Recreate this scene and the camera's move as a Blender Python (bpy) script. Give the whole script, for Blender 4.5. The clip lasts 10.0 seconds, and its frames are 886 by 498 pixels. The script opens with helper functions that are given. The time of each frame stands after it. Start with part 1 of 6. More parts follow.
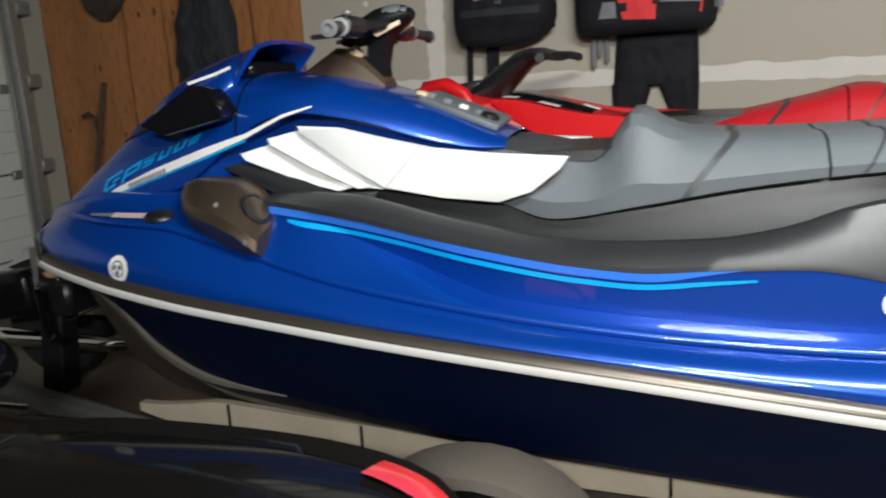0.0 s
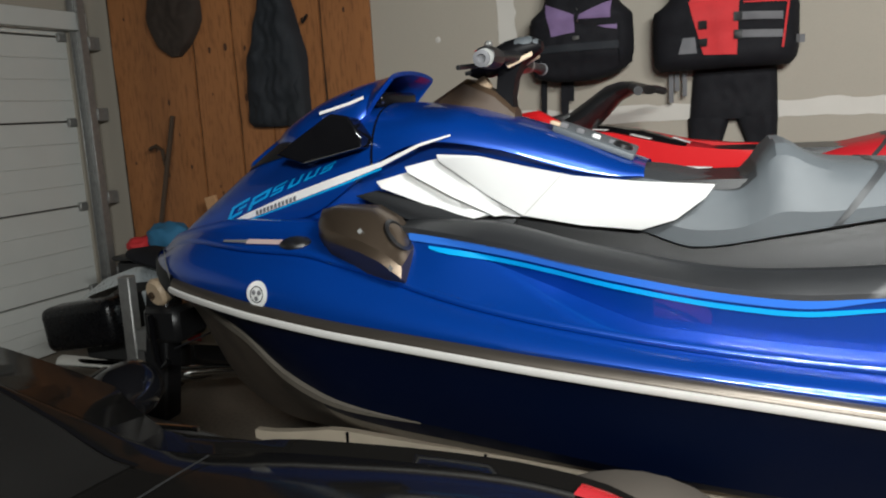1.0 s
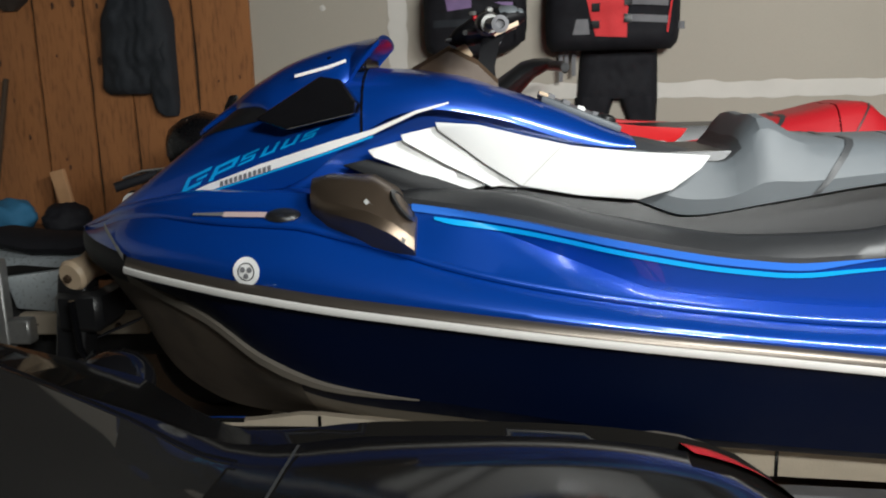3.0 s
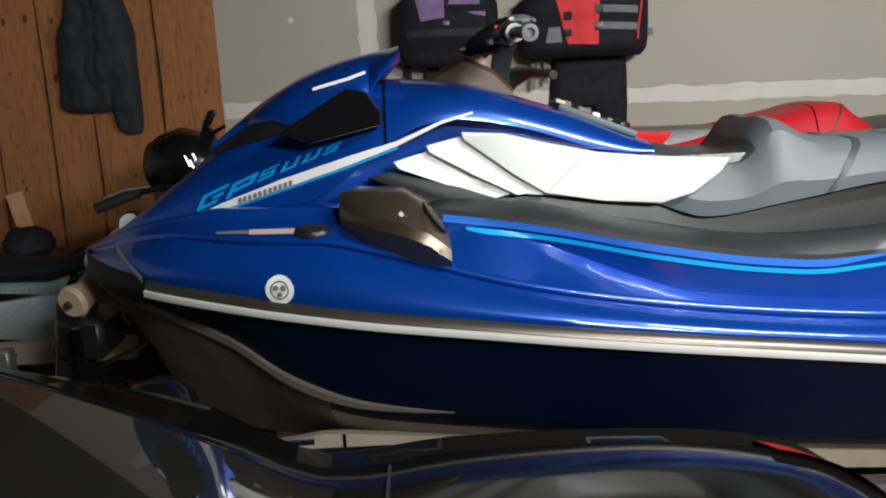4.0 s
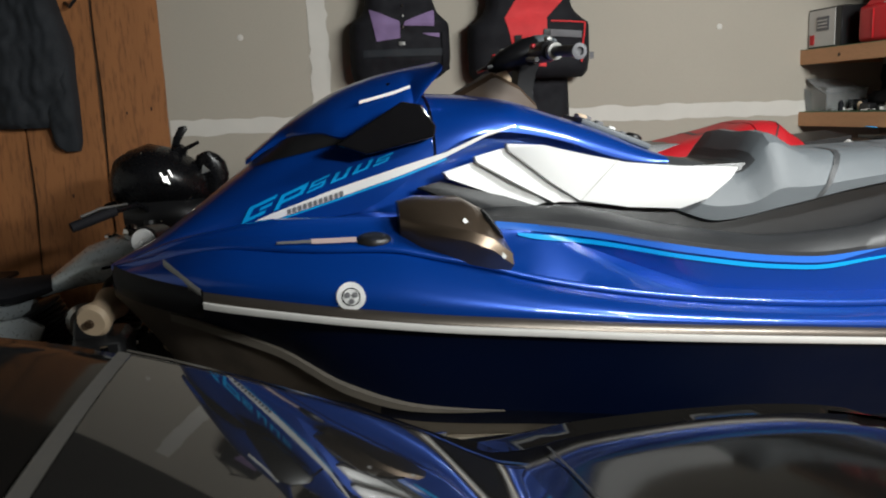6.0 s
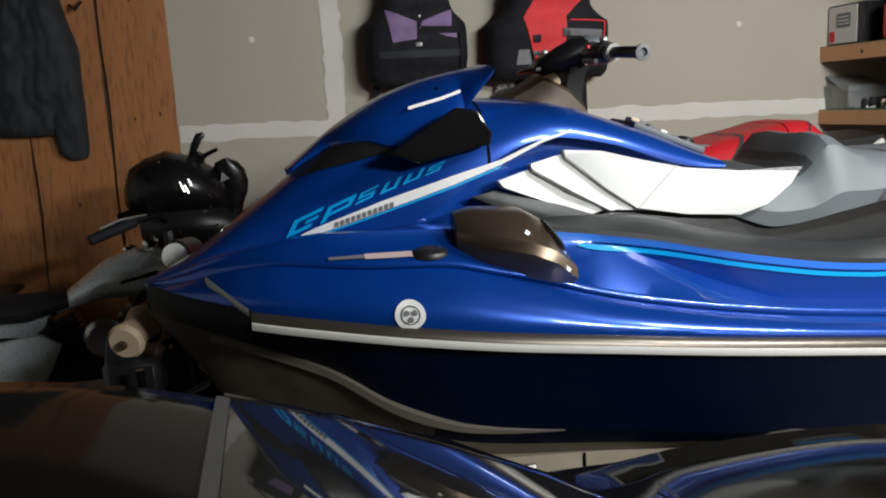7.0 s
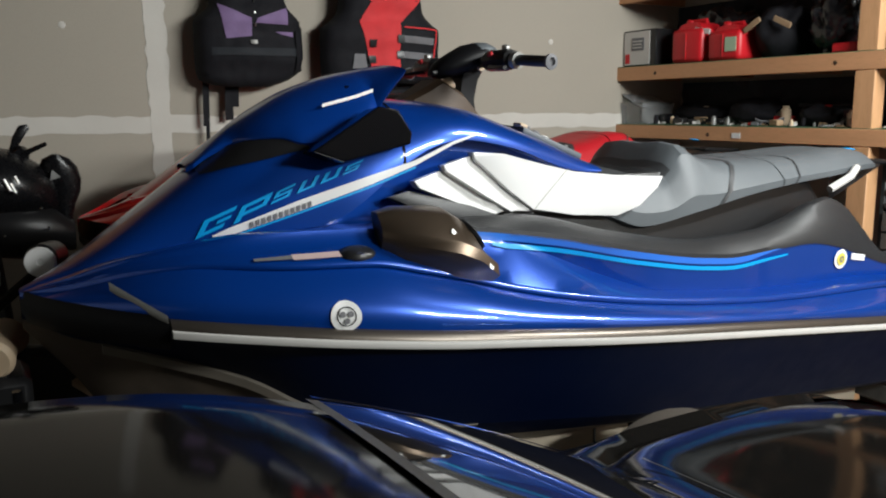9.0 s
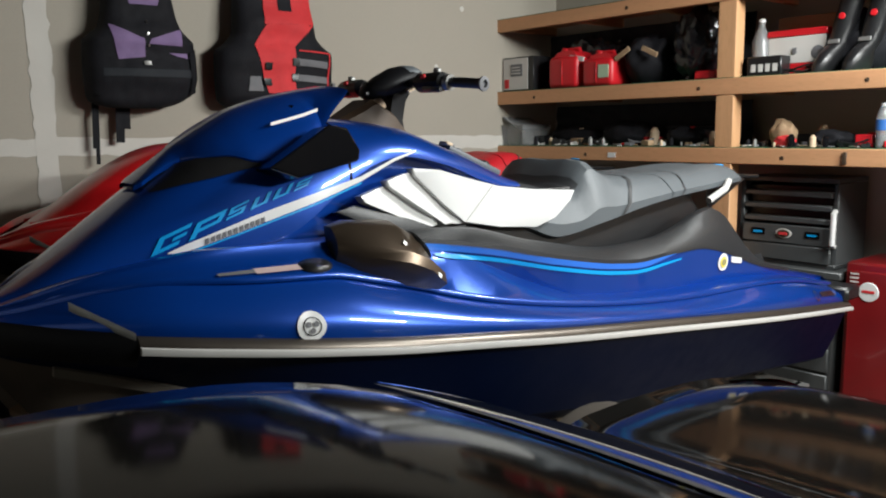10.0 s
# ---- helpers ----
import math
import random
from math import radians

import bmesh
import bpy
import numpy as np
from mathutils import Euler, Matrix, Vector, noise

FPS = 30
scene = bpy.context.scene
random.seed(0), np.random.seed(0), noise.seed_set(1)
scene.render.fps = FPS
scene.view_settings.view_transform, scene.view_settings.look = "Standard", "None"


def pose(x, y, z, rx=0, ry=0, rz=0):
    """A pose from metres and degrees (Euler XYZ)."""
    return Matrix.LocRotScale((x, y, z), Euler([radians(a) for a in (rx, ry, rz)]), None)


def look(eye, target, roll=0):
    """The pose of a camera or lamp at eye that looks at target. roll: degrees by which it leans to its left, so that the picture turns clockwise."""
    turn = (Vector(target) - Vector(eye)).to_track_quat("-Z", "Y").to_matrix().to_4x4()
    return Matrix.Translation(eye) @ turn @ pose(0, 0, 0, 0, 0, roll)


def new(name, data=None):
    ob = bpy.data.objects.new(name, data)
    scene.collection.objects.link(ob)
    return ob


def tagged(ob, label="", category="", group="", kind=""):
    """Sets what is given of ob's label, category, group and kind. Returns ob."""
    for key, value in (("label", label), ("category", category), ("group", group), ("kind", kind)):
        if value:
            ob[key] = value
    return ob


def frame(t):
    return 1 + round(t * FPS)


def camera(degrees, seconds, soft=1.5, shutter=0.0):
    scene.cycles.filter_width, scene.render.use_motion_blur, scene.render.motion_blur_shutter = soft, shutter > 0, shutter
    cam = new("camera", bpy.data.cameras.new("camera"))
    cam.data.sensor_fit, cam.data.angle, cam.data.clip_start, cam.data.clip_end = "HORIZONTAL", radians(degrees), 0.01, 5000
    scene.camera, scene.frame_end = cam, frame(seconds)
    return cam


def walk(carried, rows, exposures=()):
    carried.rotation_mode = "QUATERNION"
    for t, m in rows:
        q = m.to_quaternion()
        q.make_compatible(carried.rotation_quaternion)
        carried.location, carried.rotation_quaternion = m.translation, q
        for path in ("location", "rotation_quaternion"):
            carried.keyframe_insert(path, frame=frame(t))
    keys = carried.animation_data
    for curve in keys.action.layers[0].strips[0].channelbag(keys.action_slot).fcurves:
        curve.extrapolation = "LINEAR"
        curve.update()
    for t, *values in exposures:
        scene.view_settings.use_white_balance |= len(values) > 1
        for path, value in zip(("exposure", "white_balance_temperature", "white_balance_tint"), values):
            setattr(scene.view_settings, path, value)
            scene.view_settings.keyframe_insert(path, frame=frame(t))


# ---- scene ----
cam = camera(57.4, 10.0, soft=2.0, shutter=0.4)
PATH = [
    (0, (0.241, 0.365, 1.521), (-0.337, 2.233, 1.098), -3.5),
    (0.5, (0.102, 0.346, 1.499), (-0.571, 2.191, 1.12), -3.1),
    (1, (-0.089, 0.243, 1.518), (-0.695, 2.12, 1.186), -3.3),
    (1.5, (-0.256, 0.174, 1.505), (-0.717, 2.082, 1.119), -4.0),
    (2, (-0.381, 0.192, 1.488), (-0.81, 2.101, 1.072), -2.7),
    (2.5, (-0.523, 0.204, 1.486), (-0.84, 2.137, 1.08), -1.4),
    (2.7, (-0.581, 0.2, 1.494), (-0.802, 2.146, 1.091), -1.3),
    (4, (-0.93, 0.213, 1.515), (-0.868, 2.175, 1.132), -2.7),
    (4.5, (-1.064, 0.249, 1.515), (-0.914, 2.212, 1.16), -2.8),
    (5, (-1.175, 0.233, 1.519), (-0.898, 2.18, 1.153), -2.1),
    (5.5, (-1.322, 0.173, 1.523), (-0.953, 2.106, 1.163), -1.9),
    (6, (-1.452, 0.17, 1.51), (-1.059, 2.101, 1.168), -2.3),
    (6.2, (-1.498, 0.207, 1.503), (-1.129, 2.144, 1.168), -2.0),
    (7.3, (-1.671, 0.352, 1.544), (-1.194, 2.26, 1.185), -3.0),
    (7.5, (-1.726, 0.369, 1.533), (-1.187, 2.259, 1.164), -2.3),
    (8, (-1.865, 0.401, 1.517), (-1.108, 2.216, 1.148), -1.9),
    (8.5, (-1.961, 0.433, 1.517), (-1.029, 2.166, 1.157), -1.0),
    (9, (-2.004, 0.473, 1.531), (-1.031, 2.185, 1.184), -0.6),
    (9.5, (-2.14, 0.516, 1.528), (-0.974, 2.108, 1.203), -0.7),
    (10, (-2.282, 0.517, 1.515), (-1.009, 2.032, 1.224), -0.7),
]
walk(cam, [(t, look(eye, target, roll)) for t, eye, target, roll in PATH])
scene.view_settings.exposure = 0.0

# ---- light: one warm-white strip lamp on the ceiling and dim bounce from the closed room ----
world = bpy.data.worlds.new("room_world")
scene.world = world
world.use_nodes = True
world.node_tree.nodes["Background"].inputs[0].default_value = (0.05, 0.045, 0.04, 1)
world.node_tree.nodes["Background"].inputs[1].default_value = 0.3


def area_lamp(name, at, target, sx, sy, watts, colour):
    data = bpy.data.lights.new(name, "AREA")
    data.shape, data.size, data.size_y, data.energy, data.color = "RECTANGLE", sx, sy, watts, colour
    ob = new(name, data)
    ob.matrix_world = look(at, target)
    return ob


area_lamp("shop_lamp_light", (1.00, 1.05, 2.66), (0.3, 3.6, 0.6), 1.1, 0.16, 88, (0.95, 0.98, 0.965))
area_lamp("shop_lamp_light", (0.75, -1.5, 2.58), (0.35, 3.4, 1.0), 1.1, 0.16, 130, (0.95, 0.98, 0.955))


# ---- mesh helpers ----
ORG = {}


def curve(*pts):
    """A smooth monotone curve through (x, value) pairs."""
    xs, ys = np.array([p[0] for p in pts], float), np.array([p[1] for p in pts], float)
    h = np.diff(xs)
    d = np.diff(ys) / h
    m = np.zeros(len(xs))
    m[0], m[-1] = d[0], d[-1]
    for i in range(1, len(xs) - 1):
        if d[i - 1] * d[i] > 0:
            a, b = 2 * h[i] + h[i - 1], h[i] + 2 * h[i - 1]
            m[i] = (a + b) / (a / d[i - 1] + b / d[i])

    def at(x):
        x = min(max(x, xs[0]), xs[-1])
        i = min(max(int(np.searchsorted(xs, x)) - 1, 0), len(h) - 1)
        t = (x - xs[i]) / h[i]
        return float((2 * t**3 - 3 * t**2 + 1) * ys[i] + (t**3 - 2 * t**2 + t) * h[i] * m[i] + (3 * t**2 - 2 * t**3) * ys[i + 1] + (t**3 - t**2) * h[i] * m[i + 1])

    return at


def span(a, b, n):
    return [a + (b - a) * i / (n - 1) for i in range(n)]


def thing(name, origin, label, category, group="", kind=""):
    ob = new(name)
    ob.empty_display_size = 0.1
    ob.location = origin
    ORG[ob.name] = Vector(origin)
    return tagged(ob, label, category, group, kind)


def finish(name, bm, material, smooth=40):
    me = bpy.data.meshes.new(name)
    bmesh.ops.recalc_face_normals(bm, faces=bm.faces)
    bm.to_mesh(me)
    bm.free()
    for m in material if isinstance(material, (list, tuple)) else [material]:
        me.materials.append(m)
    if smooth:
        me.shade_smooth()
        me.set_sharp_from_angle(angle=radians(smooth))
    return me


def part(name, bm, material, parent, label="", smooth=40):
    """One mesh under a thing or a part; its vertices are given in world places."""
    org = ORG[parent.name]
    bmesh.ops.translate(bm, verts=bm.verts, vec=-org)
    ob = new(name, finish(name, bm, material, smooth))
    ob.parent = parent
    ORG[ob.name] = org
    return tagged(ob, label)


def solo(name, bm, material, label, category="", group="", kind="", smooth=40):
    """One mesh that is a thing, or a piece of the setting."""
    ob = new(name, finish(name, bm, material, smooth))
    ORG[ob.name] = Vector((0, 0, 0))
    return tagged(ob, label, category, group, kind)


def merge(*bms):
    """All the given bmeshes in the first one."""
    first = bms[0]
    for b in bms[1:]:
        me = bpy.data.meshes.new("tmp")
        b.to_mesh(me)
        b.free()
        first.from_mesh(me)
        bpy.data.meshes.remove(me)
    return first


def box(x0, y0, z0, x1, y1, z1, bevel=0.004, turn=None, seg=1):
    bm = bmesh.new()
    bmesh.ops.create_cube(bm, size=1)
    bmesh.ops.scale(bm, vec=(abs(x1 - x0), abs(y1 - y0), abs(z1 - z0)), verts=bm.verts)
    if bevel:
        bmesh.ops.bevel(bm, geom=bm.edges[:], offset=bevel, segments=seg, affect="EDGES", profile=0.5)
    if turn:
        bmesh.ops.transform(bm, matrix=Euler([radians(a) for a in turn]).to_matrix().to_4x4(), verts=bm.verts)
    bmesh.ops.translate(bm, vec=((x0 + x1) / 2, (y0 + y1) / 2, (z0 + z1) / 2), verts=bm.verts)
    return bm


def loft(rings, ring_closed=False, caps=False, closed=False):
    """A skin over rings of equally many points."""
    bm = bmesh.new()
    vs = [[bm.verts.new(p) for p in r] for r in rings]
    n = len(rings[0])
    pairs = list(zip(vs, vs[1:])) + ([(vs[-1], vs[0])] if closed else [])
    for a, b in pairs:
        for i in range(n if ring_closed else n - 1):
            j = (i + 1) % n
            try:
                bm.faces.new((a[i], a[j], b[j], b[i]))
            except ValueError:
                pass
    if caps:
        for r in (vs[0], vs[-1]):
            bm.faces.new(r)
    bmesh.ops.remove_doubles(bm, verts=bm.verts, dist=0.0002)
    return bm


def tube(path, radius, sides=10, caps=True):
    """A round bar along a path; radius may be a list."""
    pts = [Vector(p) for p in path]
    rad = radius if isinstance(radius, (list, tuple)) else [radius] * len(pts)
    rings = []
    side = None
    for i, p in enumerate(pts):
        way = (pts[min(i + 1, len(pts) - 1)] - pts[max(i - 1, 0)]).normalized()
        if side is None:
            side = way.cross(Vector((0, 0, 1)) if abs(way.z) < 0.9 else Vector((1, 0, 0))).normalized()
        side = (side - way * side.dot(way)).normalized()
        up = way.cross(side)
        rings.append([p + rad[i] * (math.cos(a) * side + math.sin(a) * up) for a in span(0, 2 * math.pi, sides + 1)[:-1]])
    return loft(rings, True, caps)


def slab(outline, lift, thick, bevel=0.0):
    """A plate: outline points in 3D, pushed along the vector lift by thick."""
    bm = bmesh.new()
    v = Vector(lift).normalized() * thick
    a = [bm.verts.new(p) for p in outline]
    b = [bm.verts.new(Vector(p) + v) for p in outline]
    bm.faces.new(a)
    bm.faces.new(b[::-1])
    for i in range(len(a)):
        j = (i + 1) % len(a)
        bm.faces.new((a[i], b[i], b[j], a[j]))
    if bevel:
        bmesh.ops.bevel(bm, geom=bm.edges[:], offset=bevel, segments=2, affect="EDGES", profile=0.5)
    return bm


def turned(profile, at, axis=(0, 0, 1), sides=24):
    """A turned body: (radius, height) pairs round an axis through at."""
    q = Vector((0, 0, 1)).rotation_difference(Vector(axis))
    rings = [[Vector(at) + q @ Vector((r * math.cos(a), r * math.sin(a), h)) for a in span(0, 2 * math.pi, sides + 1)[:-1]] for r, h in profile]
    return loft(rings, True, True)


def placed(bm, m):
    bmesh.ops.transform(bm, matrix=m, verts=bm.verts)
    return bm


# ---- materials ----
def mat(name, colour, rough=0.5, metal=0.0, vary=0.12, scale=8.0, bump=0.0, bump_scale=60.0, coat=0.0, rough_vary=0.1, spec=0.5, second=None, second_amount=0.5, stretch=(1, 1, 1), piece=0.0):
    """A paint, cloth, wood or metal with blotches, fine grain and uneven gloss, in metres."""
    m = bpy.data.materials.new(name)
    m.use_nodes = True
    nt = m.node_tree
    nd, lk = nt.nodes, nt.links
    b = nd["Principled BSDF"]
    tc = nd.new("ShaderNodeTexCoord")
    mp = nd.new("ShaderNodeMapping")
    mp.inputs["Scale"].default_value = stretch
    lk.new(tc.outputs["Object"], mp.inputs[0])
    big, fine = nd.new("ShaderNodeTexNoise"), nd.new("ShaderNodeTexNoise")
    big.inputs["Scale"].default_value, big.inputs["Detail"].default_value = scale, 5
    fine.inputs["Scale"].default_value, fine.inputs["Detail"].default_value = bump_scale, 4
    lk.new(mp.outputs[0], big.inputs[0])
    lk.new(mp.outputs[0], fine.inputs[0])
    mix = nd.new("ShaderNodeMix")
    mix.data_type = "RGBA"
    lo = tuple(c * (1 - vary) for c in colour) + (1,)
    hi = tuple(min(1, c * (1 + vary)) for c in colour) + (1,)
    mix.inputs["A"].default_value, mix.inputs["B"].default_value = lo, hi
    lk.new(big.outputs["Fac"], mix.inputs["Factor"])
    out = mix.outputs["Result"]
    if second:
        ramp = nd.new("ShaderNodeMapRange")
        ramp.inputs["From Min"].default_value, ramp.inputs["From Max"].default_value = 0.5, 0.68
        ramp.inputs["To Max"].default_value = second_amount
        lk.new(fine.outputs["Fac"], ramp.inputs["Value"])
        mix2 = nd.new("ShaderNodeMix")
        mix2.data_type = "RGBA"
        lk.new(out, mix2.inputs["A"])
        mix2.inputs["B"].default_value = (*second, 1)
        lk.new(ramp.outputs[0], mix2.inputs["Factor"])
        out = mix2.outputs["Result"]
    if piece:
        info = nd.new("ShaderNodeObjectInfo")
        hsv = nd.new("ShaderNodeHueSaturation")
        rng = nd.new("ShaderNodeMapRange")
        rng.inputs["To Min"].default_value, rng.inputs["To Max"].default_value = 1 - piece, 1 + piece
        lk.new(info.outputs["Random"], rng.inputs["Value"])
        lk.new(rng.outputs[0], hsv.inputs["Value"])
        lk.new(out, hsv.inputs["Color"])
        out = hsv.outputs["Color"]
    lk.new(out, b.inputs["Base Color"])
    rr = nd.new("ShaderNodeMapRange")
    rr.inputs["To Min"].default_value, rr.inputs["To Max"].default_value = max(0.02, rough * (1 - rough_vary)), min(1, rough * (1 + rough_vary))
    lk.new(fine.outputs["Fac"], rr.inputs["Value"])
    lk.new(rr.outputs[0], b.inputs["Roughness"])
    b.inputs["Metallic"].default_value = metal
    b.inputs["Specular IOR Level"].default_value = spec
    b.inputs["Coat Weight"].default_value = coat
    b.inputs["Coat Roughness"].default_value = 0.04
    if bump:
        bp = nd.new("ShaderNodeBump")
        bp.inputs["Strength"].default_value = bump
        bp.inputs["Distance"].default_value = 0.004
        lk.new(fine.outputs["Fac"], bp.inputs["Height"])
        lk.new(bp.outputs[0], b.inputs["Normal"])
    return m


BLUE = mat("metallic_blue_gelcoat", (0.001, 0.054, 0.35), 0.30, 0.45, 0.06, 3, coat=0.8, bump_scale=900, bump=0.02)
# The blue gelcoat darkened to navy, painting the shade below the rub rail.
BLUE_SHADED = mat("shaded_navy_gelcoat", (0.0018, 0.0058, 0.026), 0.45, 0.0, 0.15, 3, spec=0.06, bump_scale=14, rough_vary=0.3)
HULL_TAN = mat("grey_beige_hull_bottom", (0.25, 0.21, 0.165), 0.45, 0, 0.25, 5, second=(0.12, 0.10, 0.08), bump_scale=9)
# Darkened copy of the hull beige: shade under the bow put into the colour.
HULL_BOW_SHADED = mat("shaded_brown_hull_bow", (0.085, 0.066, 0.050), 0.5, 0, 0.3, 5, second=(0.03, 0.025, 0.02), bump_scale=9)
BOARD = mat("pale_tan_board", (0.46, 0.39, 0.30), 0.85, 0, 0.25, 6, bump=0.3, bump_scale=150)
STRAKE = mat("worn_grey_strake", (0.16, 0.14, 0.115), 0.5, 0, 0.25, 8)
WHITE = mat("white_gelcoat", (0.80, 0.80, 0.79), 0.3, 0, 0.03, 4, coat=0.3)
CYAN = mat("cyan_vinyl", (0.0, 0.33, 0.75), 0.35, 0, 0.05)
RUBBER = mat("black_rubber_mat", (0.017, 0.018, 0.020), 0.42, 0, 0.2, 30, bump=0.2, bump_scale=350, spec=0.6)
PLASTIC = mat("black_moulded_plastic", (0.012, 0.012, 0.013), 0.35, 0, 0.2, 20, bump=0.12, bump_scale=500)
GLOSS = mat("gloss_black", (0.005, 0.005, 0.006), 0.10, 0, 0.2, 10, spec=0.35)
SEAT = mat("grey_vinyl_seat", (0.105, 0.118, 0.128), 0.5, 0, 0.1, 12, bump=0.25, bump_scale=450)
SEAT_DARK = mat("dark_vinyl_seat", (0.04, 0.042, 0.045), 0.5, 0, 0.1, 12, bump=0.25, bump_scale=450)
SILVER = mat("satin_rub_rail", (0.56, 0.545, 0.52), 0.3, 0.0, 0.08, 20)
GUNMETAL = mat("gunmetal_pod", (0.135, 0.10, 0.072), 0.30, 0.75, 0.1, 6, bump=0.05, bump_scale=300)
RAIL = mat("dark_rub_rail", (0.13, 0.112, 0.095), 0.36, 0.8, 0.15, 12)
BRONZE = mat("bronze_cover", (0.06, 0.036, 0.02), 0.55, 0.1, 0.12, 6)
STEEL = mat("brushed_steel", (0.5, 0.49, 0.47), 0.3, 1.0, 0.1, 20)
GALV = mat("galvanised_steel", (0.36, 0.36, 0.35), 0.45, 0.7, 0.25, 30, bump=0.1, bump_scale=80)
RED = mat("red_gelcoat", (0.70, 0.012, 0.016), 0.35, 0.0, 0.06, 4, coat=0.5)
RED_VINYL = mat("red_vinyl_seat", (0.50, 0.012, 0.02), 0.5, 0, 0.1, 8, bump=0.2, bump_scale=400)
RED_PLASTIC = mat("red_polythene", (0.60, 0.012, 0.02), 0.42, 0, 0.1, 8)
DRYWALL = mat("taped_drywall_paper", (0.41, 0.37, 0.31), 0.85, 0, 0.06, 1.5, bump=0.1, bump_scale=120, second=(0.37, 0.335, 0.285), second_amount=0.3)
MUD = mat("joint_compound", (0.62, 0.59, 0.54), 0.8, 0, 0.08, 6, bump=0.15, bump_scale=70)
PLY = mat("orange_plywood", (0.34, 0.135, 0.045), 0.6, 0, 0.4, 1.6, bump=0.2, bump_scale=30, second=(0.13, 0.05, 0.018), second_amount=0.55, stretch=(2.5, 1, 0.35), piece=0.12)
LUMBER = mat("pine_lumber", (0.60, 0.31, 0.155), 0.6, 0, 0.15, 3, bump=0.15, bump_scale=40, second=(0.45, 0.24, 0.10), second_amount=0.45, stretch=(6, 0.5, 6))
LUMBER_UP = mat("pine_post", (0.60, 0.33, 0.165), 0.6, 0, 0.15, 3, bump=0.15, bump_scale=40, second=(0.46, 0.25, 0.10), second_amount=0.45, stretch=(6, 6, 0.5))
DOOR_WHITE = mat("painted_door_steel", (0.62, 0.63, 0.60), 0.5, 0, 0.05, 5, bump=0.15, bump_scale=150)
CONCRETE = mat("concrete_floor", (0.20, 0.165, 0.13), 0.6, 0, 0.25, 2.0, bump=0.15, bump_scale=50, second=(0.09, 0.075, 0.06), second_amount=0.4)
# Ceiling out of view; its lack of light is put into a near-black colour.
CEILING = mat("dark_unseen_ceiling", (0.045, 0.04, 0.034), 0.9, 0, 0.08, 2)
CARBLACK = mat("black_car_paint", (0.007, 0.0065, 0.006), 0.085, 0, 0.1, 5, rough_vary=0.25, spec=0.06)
SEAL = mat("grey_window_seal", (0.06, 0.057, 0.052), 0.6)
CARGLASS = mat("dark_car_glass", (0.013, 0.0125, 0.012), 0.03, 0, 0.25, 4)
TAIL_RED = mat("red_tail_lamp_lens", (0.85, 0.04, 0.045), 0.2, 0, 0.1, 20, coat=0.5)
CHROME = mat("chrome_trim", (0.75, 0.74, 0.72), 0.12, 1.0, 0.05)
CLOTH_BLACK = mat("black_nylon", (0.012, 0.012, 0.015), 0.75, 0, 0.3, 20, bump=0.4, bump_scale=120, spec=0.2)
CLOTH_PURPLE = mat("purple_nylon", (0.20, 0.13, 0.27), 0.75, 0, 0.25, 12, bump=0.4, bump_scale=120)
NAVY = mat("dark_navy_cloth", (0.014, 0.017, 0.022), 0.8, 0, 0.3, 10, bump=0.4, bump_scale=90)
CLOTH_RED = mat("red_nylon", (0.62, 0.03, 0.035), 0.75, 0, 0.2, 12, bump=0.4, bump_scale=120)
CLOTH_GREY = mat("grey_webbing", (0.15, 0.15, 0.16), 0.7, 0, 0.2, 20, bump=0.3, bump_scale=200)
TAN = mat("tan_nylon_roller", (0.62, 0.47, 0.32), 0.5, 0, 0.12, 10)
SILVERPAINT = mat("silver_tank_paint", (0.60, 0.66, 0.69), 0.28, 0.35, 0.06, 4, coat=0.6)
TYRE = mat("tyre_rubber", (0.02, 0.02, 0.02), 0.75, 0, 0.2, 20, bump=0.2, bump_scale=100)
NOSE = mat("black_bow_plastic", (0.005, 0.005, 0.006), 0.5, 0, 0.2, 14, spec=0.15)
FENDER = mat("pale_trailer_fender", (0.10, 0.086, 0.072), 0.5, 0, 0.2, 6)


# ---- the room ----
X0, X1, Y0, Y1, ZC = -4.38, 2.30, -2.9, 4.74, 2.75
TURN = Matrix.Translation((1.5, 4.727, 0)) @ Matrix.Rotation(radians(-5.43), 4, "Z") @ Matrix.Translation((-1.5, -4.74, 0))


def turned_room(ob):
    """Set a thing of the back wall or the garage door square to those walls."""
    ob.matrix_world = TURN @ Matrix.Translation(ob.location)
    return ob



solo("floor", box(X0 - 1.2, Y0 - 0.2, -0.15, X1 + 0.2, Y1 + 0.9, 0, 0), CONCRETE, "stained bare concrete garage floor", kind="structure", smooth=0)
# Unseen ceiling, coloured dark so that the car roof mirrors little light.
solo("ceiling", box(X0 - 1.2, Y0 - 0.2, ZC, X1 + 0.2, Y1 + 0.9, ZC + 0.12, 0), CEILING, "unseen ceiling, darkened to keep the car's reflections dim", kind="structure", smooth=0)
back = turned_room(solo("wall_north", box(X0 - 0.2, Y1, 0, X1 + 0.2, Y1 + 0.12, ZC, 0), DRYWALL, "taped but unpainted beige drywall", kind="structure", smooth=0))
solo("wall_east", box(X1, Y0, 0, X1 + 0.12, Y1, ZC, 0), DRYWALL, "unpainted drywall behind the shelves", kind="structure", smooth=0)
solo("wall_south", box(X0 - 1.2, Y0 - 0.12, 0, X1 + 0.2, Y0, ZC, 0), DRYWALL, "unpainted drywall", kind="structure", smooth=0)


